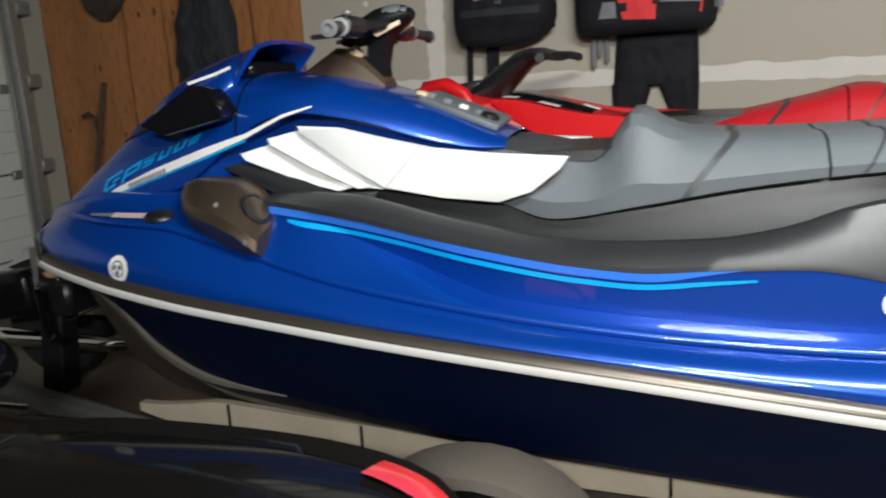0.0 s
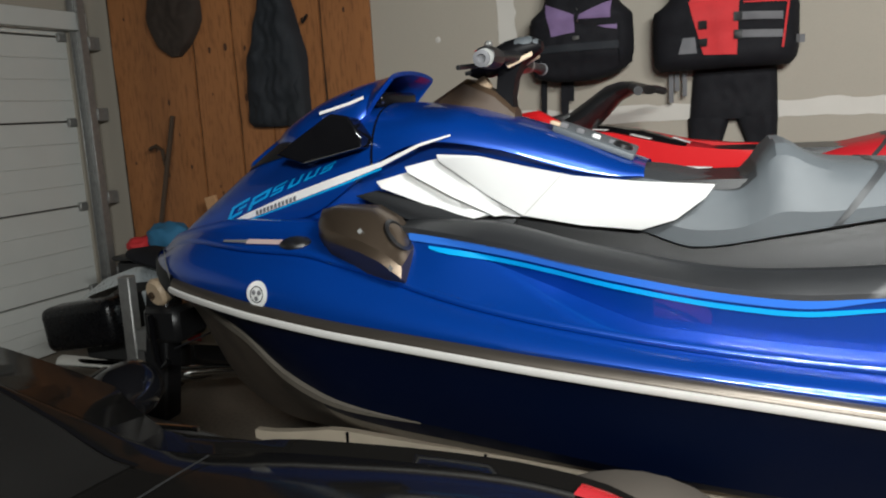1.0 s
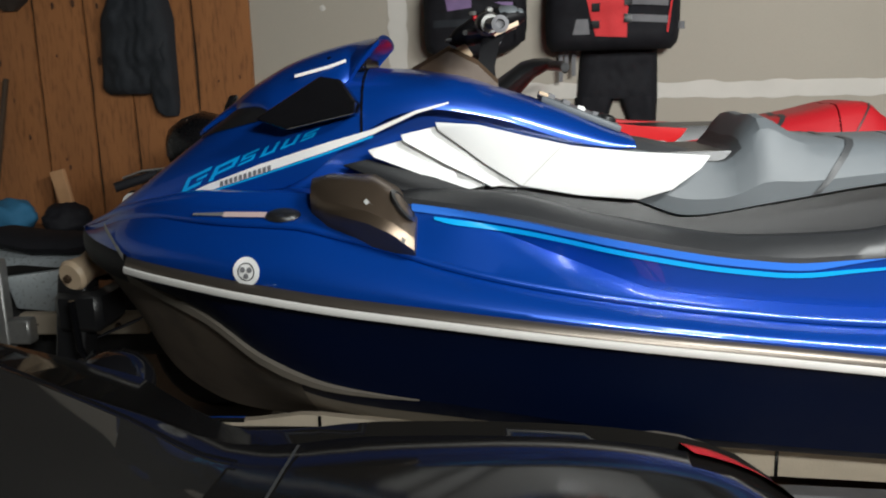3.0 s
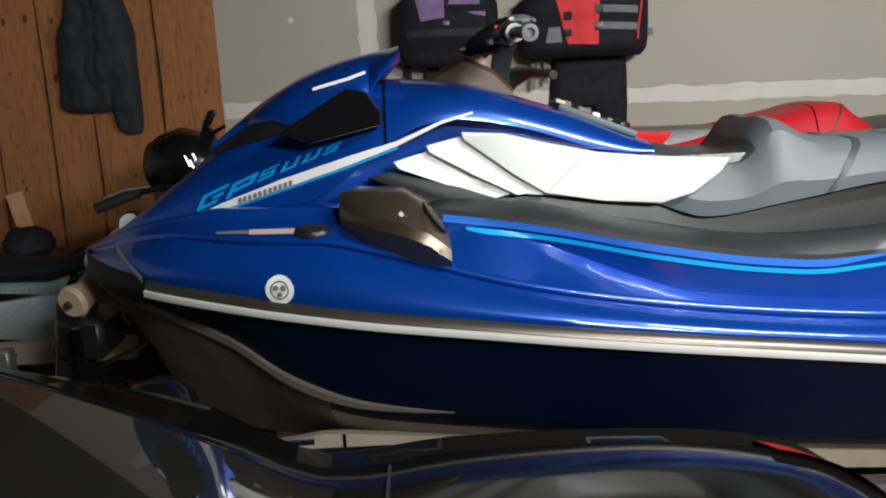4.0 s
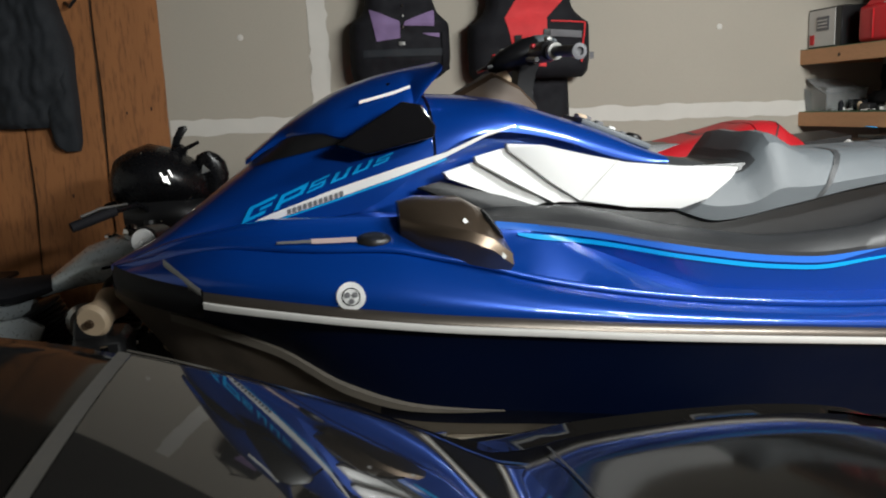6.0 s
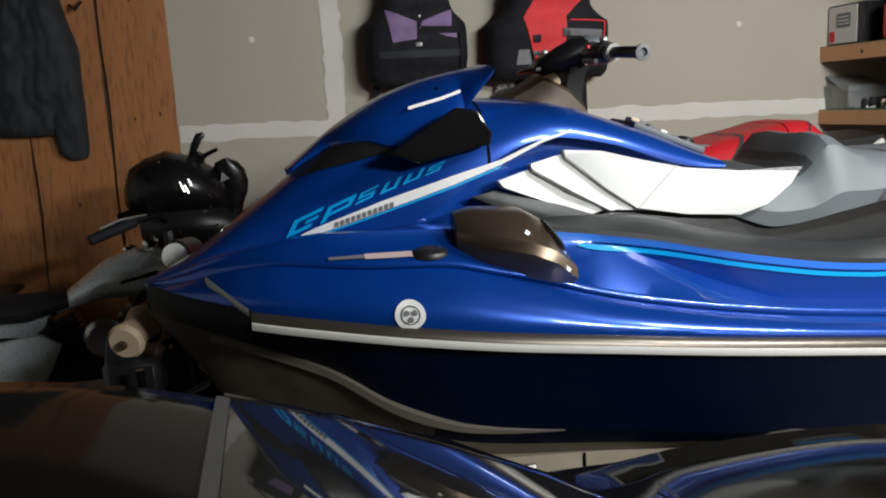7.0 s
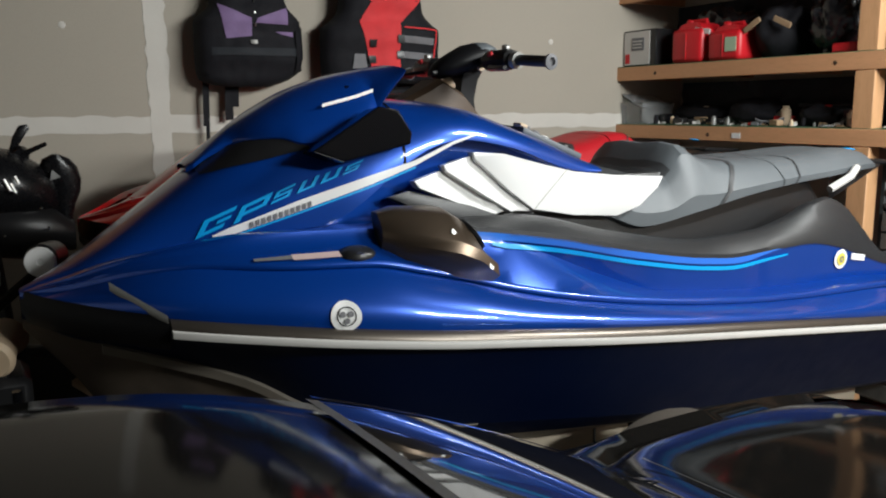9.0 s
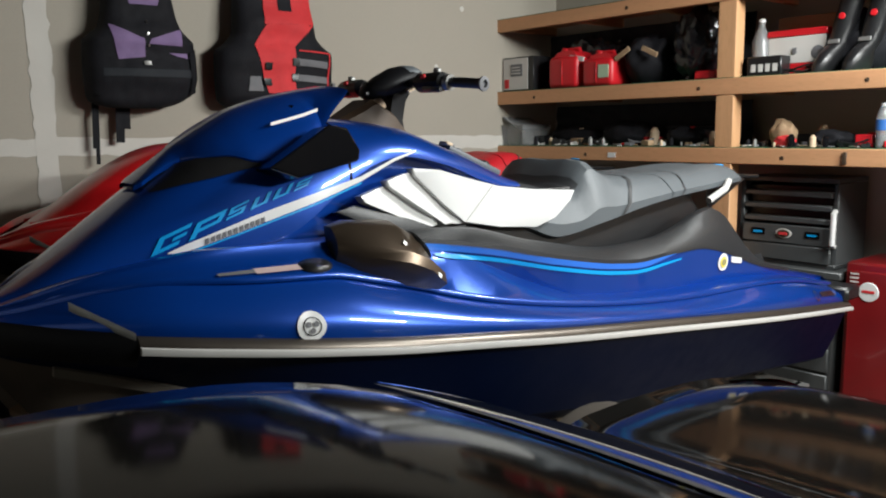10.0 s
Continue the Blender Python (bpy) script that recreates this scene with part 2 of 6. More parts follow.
def mud_strip(x0, z0, x1, z1, seed, fall=0.0):
    """A feathered band of joint compound on the drywall, with an uneven edge."""
    rnd = random.Random(seed)
    bm = bmesh.new()
    flat = abs(x1 - x0) > abs(z1 - z0)
    n = 60
    lows, highs = [], []
    for i in range(n + 1):
        t = i / n
        a, b = rnd.uniform(-0.008, 0.008), rnd.uniform(-0.008, 0.008)
        if flat:
            lows.append(bm.verts.new((x0 + (x1 - x0) * t, Y1 - 0.003, z0 + a + fall * t)))
            highs.append(bm.verts.new((x0 + (x1 - x0) * t, Y1 - 0.003, z1 + b + fall * t)))
        else:
            lows.append(bm.verts.new((x0 + a, Y1 - 0.0035, z0 + (z1 - z0) * t)))
            highs.append(bm.verts.new((x1 + b, Y1 - 0.0035, z0 + (z1 - z0) * t)))
    for i in range(n):
        bm.faces.new((lows[i], lows[i + 1], highs[i + 1], highs[i]))
    return bm


part("joint_band", mud_strip(-2.03, 1.412, 1.80, 1.503, 3, -0.028), MUD, back)
part("joint_band", mud_strip(-1.215, 0.3, -1.110, 2.6, 4), MUD, back)
for px, pz in ((1.235, 1.93), (0.55, 2.36), (1.45, 2.32), (-1.60, 1.95)):
    part("screw_patch", turned([(0.018, 0), (0.014, 0.002)], (px, Y1 - 0.001, pz), (0, -1, 0), 12), MUD, back)

# plywood sheets over the drywall, beside the garage door
part("plywood_backing", box(-4.15, Y1 - 0.008, 0.02, -2.04, Y1 - 0.001, ZC - 0.02, 0), BRONZE, back)


def wavy_board(x0, x1, seed):
    """A rough board with uneven waney edges."""
    left, right = [], []
    for z in span(0.02, ZC - 0.02, 40):
        left.append((x0 + 0.010 * noise.noise(Vector((seed, z * 2.2, 0))) + 0.004 * noise.noise(Vector((seed, z * 9, 3))), Y1 - 0.009, z))
        right.append((x1 + 0.010 * noise.noise(Vector((seed + 5, z * 2.2, 0))) + 0.004 * noise.noise(Vector((seed, z * 9, 7))), Y1 - 0.009, z))
    bm = loft([left, right])
    geo = bmesh.ops.extrude_face_region(bm, geom=bm.faces[:])
    bmesh.ops.translate(bm, verts=[v for v in geo["geom"] if isinstance(v, bmesh.types.BMVert)], vec=(0, -0.018, 0))
    return bm


KNOT = mat("dark_knot", (0.075, 0.03, 0.013), 0.7, 0, 0.2, 40)
for i, (px0, px1) in enumerate(((-4.12, -3.42), (-3.40, -3.085), (-3.065, -2.82), (-2.80, -2.40), (-2.38, -2.035))):
    bd = part("plywood_board", wavy_board(px0, px1, i * 3.7), PLY, back, "rust-orange rough sawn board", smooth=30)
    rnd = random.Random(70 + i)
    for k in range(6):
        kx, kz, kr = rnd.uniform(px0 + 0.05, px1 - 0.05), rnd.uniform(0.8, 2.3), rnd.uniform(0.008, 0.02)
        part("board_knot", placed(turned([(kr, 0), (kr * 0.8, 0.0015)], (0, 0, 0), (0, -1, 0), 10), Matrix.Translation((kx, Y1 - 0.0268, kz)) @ Matrix.Diagonal((0.7, 1, 1.4, 1))), KNOT, bd)

# sectional door in the west wall
turned_room(solo("wall_west", merge(box(X0 - 0.15, 4.56, 0, X0, Y1, ZC, 0), box(X0 - 0.15, Y0 - 0.6, 0, X0, 0.0, ZC, 0), box(X0 - 0.15, 0.0, 2.30, X0, 4.56, ZC, 0)), DRYWALL, "wall round the sectional garage door", kind="structure", smooth=0))
gdoor = thing("door_1", (X0, 2.3, 0), "closed white sectional steel garage door", "garage door", kind="structure")
for z0, z1 in ((0.005, 0.385), (0.395, 0.995), (1.005, 1.60), (1.61, 2.19)):
    part("door_section", merge(box(X0 - 0.05, 0.0, z0, X0 - 0.01, 4.56, z1, 0.004), *[box(X0 - 0.012, 0.0, z0 + (z1 - z0) * f - 0.004, X0 - 0.007, 4.56, z0 + (z1 - z0) * f + 0.004, 0.002) for f in (0.25, 0.5, 0.75)]), DOOR_WHITE, gdoor)
    part("door_hinge", box(X0 - 0.01, 4.47, z1 - 0.03, X0 + 0.02, 4.54, z1 + 0.03, 0.004), GALV, gdoor)
part("door_top", box(X0 - 0.06, 0.0, 2.20, X0 - 0.01, 4.56, 2.30, 0.004), DOOR_WHITE, gdoor)
turned_room(gdoor)
track = thing("door_track", (X0 + 0.12, 4.57, 0), "galvanised steel door track beside the garage door", "door track", kind="structure")
part("rail", merge(box(X0 + 0.05, 4.54, 0.02, X0 + 0.058, 4.60, 2.45, 0.002), box(X0 + 0.05, 4.596, 0.02, X0 + 0.15, 4.604, 2.45, 0.002), box(X0 + 0.142, 4.54, 0.02, X0 + 0.15, 4.60, 2.45, 0.002)), GALV, track)
for z in (0.45, 1.0, 1.6, 2.1):
    part("bracket", box(X0 + 0.04, 4.604, z, X0 + 0.16, 4.70, z + 0.09, 0.003), GALV, track)
part("cross_arm", box(X0 + 0.0, 2.2, 2.235, X0 + 0.10, 4.66, 2.36, 0.003), DOOR_WHITE, track, "pale steel header rail")
turned_room(track)


# ---- the watercraft ----
CY = 2.72
zb = curve((-1.95, 1.06), (-1.65, 1.030), (-1.28, 0.985), (-1.04, 0.955), (-0.77, 0.925), (-0.45, 0.887), (0, 0.838), (0.5, 0.782), (1.0, 0.727), (1.62, 0.66))
wb = curve((-1.95, 0.01), (-1.92, 0.09), (-1.87, 0.17), (-1.80, 0.255), (-1.65, 0.385), (-1.45, 0.47), (-1.28, 0.52), (-1.0, 0.565), (-0.5, 0.60), (0, 0.61), (0.6, 0.61), (1.1, 0.595), (1.62, 0.56))
zch = curve((-1.95, 1.02), (-1.85, 0.97), (-1.70, 0.93), (-1.48, 0.86), (-1.30, 0.75), (-1.10, 0.68), (-0.75, 0.635), (-0.44, 0.59), (-0.1, 0.545), (0.4, 0.50), (1.62, 0.39))
wch = curve((-1.95, 0.02), (-1.80, 0.10), (-1.6, 0.22), (-1.4, 0.31), (-1.1, 0.385), (-0.7, 0.42), (0, 0.44), (1.62, 0.45))
zk = curve((-1.95, 0.99), (-1.88, 0.90), (-1.80, 0.78), (-1.74, 0.66), (-1.67, 0.57), (-1.48, 0.465), (-1.18, 0.42), (-0.73, 0.38), (0.2, 0.33), (1.62, 0.24))
zcr = curve((-1.95, 1.075), (-1.85, 1.10), (-1.70, 1.145), (-1.57, 1.162), (-1.36, 1.153), (-1.17, 1.145), (-1.05, 1.118), (-0.9, 1.08), (-0.81, 1.052), (-0.6, 1.003), (-0.4, 0.967), (-0.1, 0.925), (0.24, 0.893), (0.5, 0.88), (0.8, 0.872), (1.1, 0.845), (1.62, 0.755))
wcr = curve((-1.95, 0.028), (-1.88, 0.10), (-1.70, 0.26), (-1.57, 0.335), (-1.36, 0.415), (-1.17, 0.445), (-0.9, 0.475), (-0.6, 0.51), (-0.2, 0.525), (0.3, 0.53), (0.8, 0.53), (1.1, 0.515), (1.62, 0.47))
ze = curve((-1.95, 1.085), (-1.85, 1.125), (-1.75, 1.17), (-1.6, 1.205), (-1.46, 1.228), (-1.12, 1.22), (-0.85, 1.195), (-0.59, 1.155), (-0.29, 1.09), (0, 1.042), (0.15, 1.030), (0.3, 1.038), (0.5, 1.045), (0.62, 1.03), (0.78, 0.985), (0.95, 0.93), (1.38, 0.84), (1.62, 0.79))
we = curve((-1.95, 0.025), (-1.88, 0.08), (-1.75, 0.19), (-1.6, 0.27), (-1.46, 0.315), (-1.12, 0.345), (-0.85, 0.385), (-0.5, 0.42), (0, 0.435), (0.6, 0.44), (1.0, 0.44), (1.62, 0.42))
zt = curve((-1.95, 1.09), (-1.90, 1.115), (-1.84, 1.145), (-1.75, 1.205), (-1.62, 1.30), (-1.49, 1.395), (-1.39, 1.462), (-1.3, 1.508), (-1.2, 1.54), (-1.05, 1.56), (-0.92, 1.555), (-0.75, 1.535), (-0.6, 1.487), (-0.45, 1.437), (-0.3, 1.372), (-0.2, 1.33))
wh = curve((-1.95, 0.02), (-1.88, 0.06), (-1.75, 0.135), (-1.6, 0.185), (-1.45, 0.225), (-1.3, 0.255), (-1.1, 0.28), (-0.9, 0.28), (-0.6, 0.25), (-0.3, 0.20), (-0.2, 0.19))
zh = curve((-1.95, 1.08), (-1.85, 1.115), (-1.75, 1.155), (-1.6, 1.19), (-1.45, 1.213), (-1.25, 1.225), (-1.17, 1.255), (-1.09, 1.31), (-1.0, 1.375), (-0.9, 1.425), (-0.82, 1.438), (-0.65, 1.412), (-0.4, 1.335), (-0.3, 1.318), (-0.2, 1.315))


def deck_ring(x):
    """Half section of the upper hull at x: (half width, height) from the rub rail up to the gunwale edge."""
    a, c, e = (wb(x) - 0.012, zb(x) + 0.026), (wcr(x), zcr(x)), (we(x), ze(x))
    sharp = 0.011 * min(1, max(0, (x + 1.75) / 0.3))
    out = []
    for t in span(0, 1, 8):
        out.append((a[0] + (c[0] - a[0]) * t**1.5 + 0.014 * math.sin(math.pi * t) * min(1, a[0] * 3) - sharp * t**6, a[1] + (c[1] - sharp * 0.5 - a[1]) * t))
    rad = 0.013
    for a in (-25, 0, 20, 40, 60, 78):
        out.append((c[0] - rad + rad * math.cos(radians(a)) * (0.5 + 0.5 * sharp / 0.011), c[1] + rad * math.sin(radians(a))))
    # a steep upper facet starts under the stripes and widens down to the crease
    line = 0.9 * min(1, max(0, (-0.22 - x) / 0.55))
    deep = min(0.10 * min(1, max(0, (x + 0.80) / 0.4)), 0.95 * (c[0] - e[0]))
    z0 = c[1] + 0.013
    knee = (c[0] - 0.008 + (e[0] - c[0]) * line - deep * (1 - 0.3 * line), z0 + 0.006 + (e[1] - z0 - 0.006) * line)
    mixed = min(1, max(0, (x + 0.86) / 0.12))
    for i, t in enumerate((0.20, 0.35, 0.55, 0.75, 0.9, 1.0)):
        old = (c[0] + (e[0] - c[0]) * t - 0.028 * math.sin(math.pi * t) * min(1, c[0] * 2), z0 + (e[1] - z0) * (t**1.15))
        if i < 3:
            f = (0.35, 0.7, 1.0)[i]
            flat = (c[0] - 0.006 + (knee[0] - c[0] + 0.006) * f, z0 + (knee[1] - z0) * f)
        else:
            f = (i - 2) / 3
            flat = (knee[0] + (e[0] - knee[0]) * f, knee[1] + (e[1] - knee[1]) * f)
        out.append((old[0] + (flat[0] - old[0]) * mixed, old[1] + (flat[1] - old[1]) * mixed))
    return out


def hood_ring(x):
    """Half section of the hood at x, from its lower edge up to the middle line."""
    w, lo, hi = wh(x), zh(x), zt(x)
    out = [(w, lo)]
    for f, g in ((0.995, 0.10), (0.98, 0.22), (0.95, 0.36), (0.90, 0.50), (0.83, 0.64), (0.73, 0.77), (0.60, 0.87), (0.42, 0.945), (0.22, 0.985), (0.0, 1.0)):
        out.append((w * f, lo + (hi - lo) * g))
    return out


drop = curve((-1.95, 0.02), (-1.75, 0.05), (-1.2, 0.07), (-1.0, 0.10), (-0.8, 0.15), (-0.5, 0.13), (-0.2, 0.07))


def low_hood_ring(x):
    """The flatter hood of the second watercraft."""
    ring = hood_ring(x)
    lo, hi = ring[0][1], ring[-1][1]
    lo2 = min(lo, hi - drop(x) - 0.10 * min(1, (hi - lo) / 0.1))
    return [(w, lo2 + (z - lo) / max(hi - lo, 0.001) * (hi - drop(x) - lo2)) for w, z in ring]


def on_ring(ring, z):
    """Half width of a section at the height z."""
    for (w0, z0), (w1, z1) in zip(ring, ring[1:]):
        if min(z0, z1) <= z <= max(z0, z1) and z0 != z1:
            return w0 + (w1 - w0) * (z - z0) / (z1 - z0)
    return ring[0][0] if z < ring[0][1] else ring[-1][0]


def both(rings, mid, fn=None):
    """Near and far rings of a half section, joined over the middle if mid, else as two skins."""
    if mid:
        return loft([[(x, CY - w, z) for w, z in r] + [(x, CY + w, z) for w, z in r[::-1][1:]] for x, r in rings])
    return merge(loft([[(x, CY - w, z) for w, z in r] for x, r in rings]), loft([[(x, CY + w, z) for w, z in r] for x, r in rings]))


def skin_strip(ring_at, pts, off=0.004, side=-1):
    """A thin decal that lies on a section skin: (x, low z, high z) stations."""
    rings = []
    for x, lo, hi in pts:
        r = ring_at(x)
        row = []
        for z in span(lo, hi, 4):
            row.append((x, CY + side * (on_ring(r, z) + off), z + off * 0.4))
        rings.append(row)
    return loft(rings)


def dense(pts, n=6):
    """More stations between the given ones."""
    out = []
    for a, b in zip(pts, pts[1:]):
        for i in range(n):
            out.append(tuple(p + (q - p) * i / n for p, q in zip(a, b)))
    return out + [pts[-1]]


XS = sorted(set([-1.95, -1.935, -1.92, -1.90, -1.88, -1.86, -1.84] + span(-1.82, 1.62, 90)))


def watercraft(label, colour, deep, seat_a, seat_b, panel, stripe, red_seat=False):
    ski = thing("personal_watercraft", (0, CY, 0.24), label, "watercraft", "watercraft on trailers")
    # hull below the rub rail
    rings = []
    for x in XS:
        r = []
        for t in span(0, 1, 8):
            r.append((wb(x) - 0.01 + (wch(x) - wb(x) + 0.01) * t**0.8 + 0.01 * math.sin(math.pi * t) * min(1, wb(x) * 3), zb(x) - 0.02 + (zch(x) - zb(x) + 0.02) * t))
        rings.append((x, r))
    # on the blue craft this colour holds the lower hull's shade
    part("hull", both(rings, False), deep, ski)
    rings = []
    for x in XS:
        r = []
        for t in span(0, 1, 7):
            r.append((wch(x) * (1 - t), zch(x) + (zk(x) - zch(x)) * t**0.75))
        rings.append((x, r))
    bottom = both(rings, True)
    # faces ahead of x = -1.22 take the brown painted for bow shade
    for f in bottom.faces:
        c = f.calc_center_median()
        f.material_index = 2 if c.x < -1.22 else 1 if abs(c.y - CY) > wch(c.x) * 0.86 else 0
    part("hull_bottom", bottom, [HULL_TAN, deep, HULL_BOW_SHADED], ski, "scuffed beige hull underside with shade painted brown at the bow")
    # spray rail along the turn of the hull
    for s in (-1, 1):
        part("spray_rail", loft([[(x, CY + s * (wch(x) + a * f), zch(x) + b * f) for a, b in ((0.004, 0.014), (0.018, 0.0), (0.012, -0.024), (-0.01, -0.022))] for x, f in [(x, max(0.05, min(1.0, (-0.80 - x) / 0.45))) for x in XS if -1.80 < x < -0.82]], True, True), STRAKE, ski)
    # rub rail with its pale insert
    for s in (-1, 1):
        xs = [-1.66] + [x for x in XS if x > -1.65]
        part("rub_rail", loft([[(x, CY + s * (wb(x) + a), zb(x) + b) for a, b in ((-0.02, 0.027), (-0.008, 0.025), (0.004, 0.016), (0.010, 0.006), (0.010, -0.018), (-0.02, -0.024))] for x in xs], True, True), RAIL, ski)
        part("rail_insert", loft([[(x, CY + s * (wb(x) + a), zb(x) + b) for a, b in ((0.010, 0.003), (0.020, 0.001), (0.022, -0.007), (0.019, -0.015), (0.010, -0.017))] for x in xs], True, True), SILVER, ski, "pale satin rub rail insert")
    nose = [x for x in XS if x < -1.665] + [-1.662]
    part("bow_guard", both([(x, [(wb(x) - 0.016, zb(x) - 0.05), (wb(x) - 0.004, zb(x) - 0.035), (wb(x) + 0.004, zb(x) - 0.012), (wb(x) + 0.003, zb(x) + 0.016), (wb(x) - 0.012, zb(x) + 0.032)]) for x in nose], False), NOSE, ski, "black plastic bow guard")
    for s in (-1, 1):
        part("bow_trim", loft([[(x, CY + s * (wb(x) + 0.004 - 0.35 * (-1.66 - x) + a), zb(x) + 0.020 + 0.55 * (-1.66 - x) + b) for a, b in ((0, -0.010), (0.004, 0), (0, 0.012))] for x in span(-1.77, -1.665, 8)]), GALV, ski)
    # upper hull sides and shelf up to the hood
    part("deck_side", both([(x, deck_ring(x)) for x in XS], False), colour, ski, smooth=27)
    part("deck_shelf", both([(x, [(we(x), ze(x)), (we(x) - 0.02, ze(x) + 0.002), (min(wh(x) - 0.012, 0.225 + max(0, -1.0 - x) * 0.3), min(zh(x) - 0.004, ze(x) + 0.003))]) for x in XS if x < -0.8], False), colour, ski)
    # hood
    part("hood", both([(x, (low_hood_ring if red_seat else hood_ring)(x)) for x in XS if x <= -0.2], True), colour, ski)
    win = curve((-1.80, 0.05), (-1.60, 0.15), (-1.35, 0.235), (-1.18, 0.245), (-1.02, 0.212), (-0.2, 0.17))
    lip = {x: (low_hood_ring if red_seat else hood_ring)(x)[0][1] for x in XS if -1.75 < x <= -0.2}
    part("hood_inner", both([(x, [(win(x), 1.17), (win(x) + 0.006, z + 0.004), (wh(x) - 0.004, z + 0.003)]) for x, z in lip.items()], False), colour, ski)
    # raised visor with an open back; its brow overhangs the intakes
    v_top = curve((-1.535, 1.386), (-1.46, 1.444), (-1.384, 1.500), (-1.31, 1.545), (-1.242, 1.580), (-1.114, 1.622), (-0.955, 1.652))
    v_low = curve((-1.535, 1.378), (-1.46, 1.425), (-1.40, 1.447), (-1.323, 1.456), (-1.257, 1.440), (-1.18, 1.452), (-1.06, 1.505), (-1.01, 1.57), (-0.955, 1.63))
    rows_out, rows_in = [], []
    for x in span(-1.535, -0.955, 34):
        top, low = v_top(x), v_low(x)
        half = (on_ring(hood_ring(x), min(low, zt(x) - 0.004)) + 0.016) if x < -1.03 else 0.205
        half = min(half, 0.055 + (x + 1.535) * 1.0)
        arch = [(half * math.cos(a), low + (top - low) * math.sin(a) ** 1.3) for a in span(0, math.pi, 21)]
        rows_out.append([(x, CY - w, z) for w, z in arch])
        rows_in.append([(x, CY - w * 0.93, z - 0.012) for w, z in arch])
    if not red_seat:
        part("visor", merge(loft(rows_out), loft(rows_in), loft([rows_out[-1], rows_in[-1]]), loft([[r[0] for r in rows_out], [r[0] for r in rows_in]]), loft([[r[-1] for r in rows_out], [r[-1] for r in rows_in]])), colour, ski)
        part("visor_screen", box(-1.12, CY - 0.15, 1.545, -1.0, CY + 0.15, 1.59, 0.01), GLOSS, ski)
    # black front intake grilles and mirrors
    for s in () if red_seat else (-1, 1):
        part("intake_grille", skin_strip(hood_ring, dense([(-1.515, 1.362, 1.382), (-1.44, 1.383, 1.428), (-1.36, 1.400, 1.455), (-1.30, 1.414, 1.460), (-1.250, 1.424, 1.442)], 4), 0.005, s), PLASTIC, ski, "gloss black intake grille")
        y = CY + s * 0.245
        part("mirror", slab([(-1.285, y, 1.415), (-1.10, y, 1.525), (-1.045, y, 1.515), (-1.005, y, 1.455), (-1.01, y, 1.425), (-1.20, y, 1.385)], (0, s, 0.1), 0.09, 0.006), GLOSS, ski, "gloss black side mirror", smooth=15)
    # engine cowl and footwells
    part("cowl", both([(x, [(0.24, 0.90), (0.222, 0.90 + (up - 0.90) * 0.8), (0.19, up), (0.0, up)]) for x, up in [(x, 1.30 - 0.36 * min(1, max(0, (x - 0.75) / 0.35))) for x in span(-1.2, 1.25, 28)]], True), PLASTIC, ski)
    ztop = curve((-0.95, 1.20), (-0.85, 1.225), (-0.66, 1.22), (-0.34, 1.15), (0.05, 1.092), (0.3, 1.10), (0.47, 1.13), (0.60, 1.175), (0.68, 1.19), (0.76, 1.165), (0.9, 1.06), (1.04, 0.95), (1.25, 0.885))
    if red_seat:
        ztop = curve((-0.95, 1.10), (0.3, 1.06), (1.25, 0.885))
    pads = [(x, [(we(x) + 0.003, ze(x) - 0.004), (we(x) + 0.002, ze(x) + 0.012), (we(x) - 0.02, ze(x) + (ztop(x) - ze(x)) * 0.55), (we(x) - 0.055, ztop(x) - 0.006), (we(x) - 0.075, ztop(x)), (we(x) - 0.105, ztop(x) - 0.012), (we(x) - 0.13, 0.93), (0.22, 0.90)]) for x in span(-0.95, 1.25, 60)]
    for s in (-1, 1):
        part("gunwale_pad", loft([[(x, CY + s * w, z) for w, z in r] for x, r in pads]), RUBBER, ski, "black textured rubber gunwale pad")
    part("boarding_deck", both([(x, [(we(x) + 0.002, ze(x) - 0.002), (we(x) - 0.05, ze(x) + 0.006), (0, ze(x) + 0.006)]) for x in span(0.9, 1.62, 16)], True), RUBBER, ski)
    part("transom", loft([[(1.62, CY - w, z) for w, z in ((0.42, 0.79), (0.47, 0.755), (0.55, 0.68), (0.45, 0.39), (0, 0.24))], [(1.62, CY + w, z) for w, z in ((0.42, 0.79), (0.47, 0.755), (0.55, 0.68), (0.45, 0.39), (0, 0.24))]]), deep, ski)
    # seat: saddle, bolster and rear cushion
    sz = curve((-0.40, 1.35), (-0.2, 1.33), (0.0, 1.295), (0.04, 1.322), (0.085, 1.385), (0.108, 1.402), (0.135, 1.394), (0.19, 1.358), (0.26, 1.336), (0.48, 1.325), (0.8, 1.33), (1.06, 1.345), (1.24, 1.335), (1.36, 1.285), (1.40, 1.265))
    if red_seat:
        sz = curve((-0.40, 1.33), (-0.2, 1.285), (0.0, 1.268), (0.2, 1.305), (0.45, 1.355), (0.63, 1.392), (0.69, 1.388), (0.75, 1.34), (0.86, 1.27), (1.40, 1.20))
    sl = curve((-0.65, 1.21), (-0.26, 1.175), (-0.10, 1.13), (0.13, 1.165), (0.36, 1.205), (0.58, 1.23), (0.8, 1.245), (1.2, 1.26), (1.40, 1.25))
    sw = curve((-0.40, 0.215), (-0.1, 0.26), (0.3, 0.285), (0.8, 0.265), (1.2, 0.20), (1.40, 0.10))

    def seat_ring(x):
        w, lo, hi = sw(x), sl(x), sz(x)
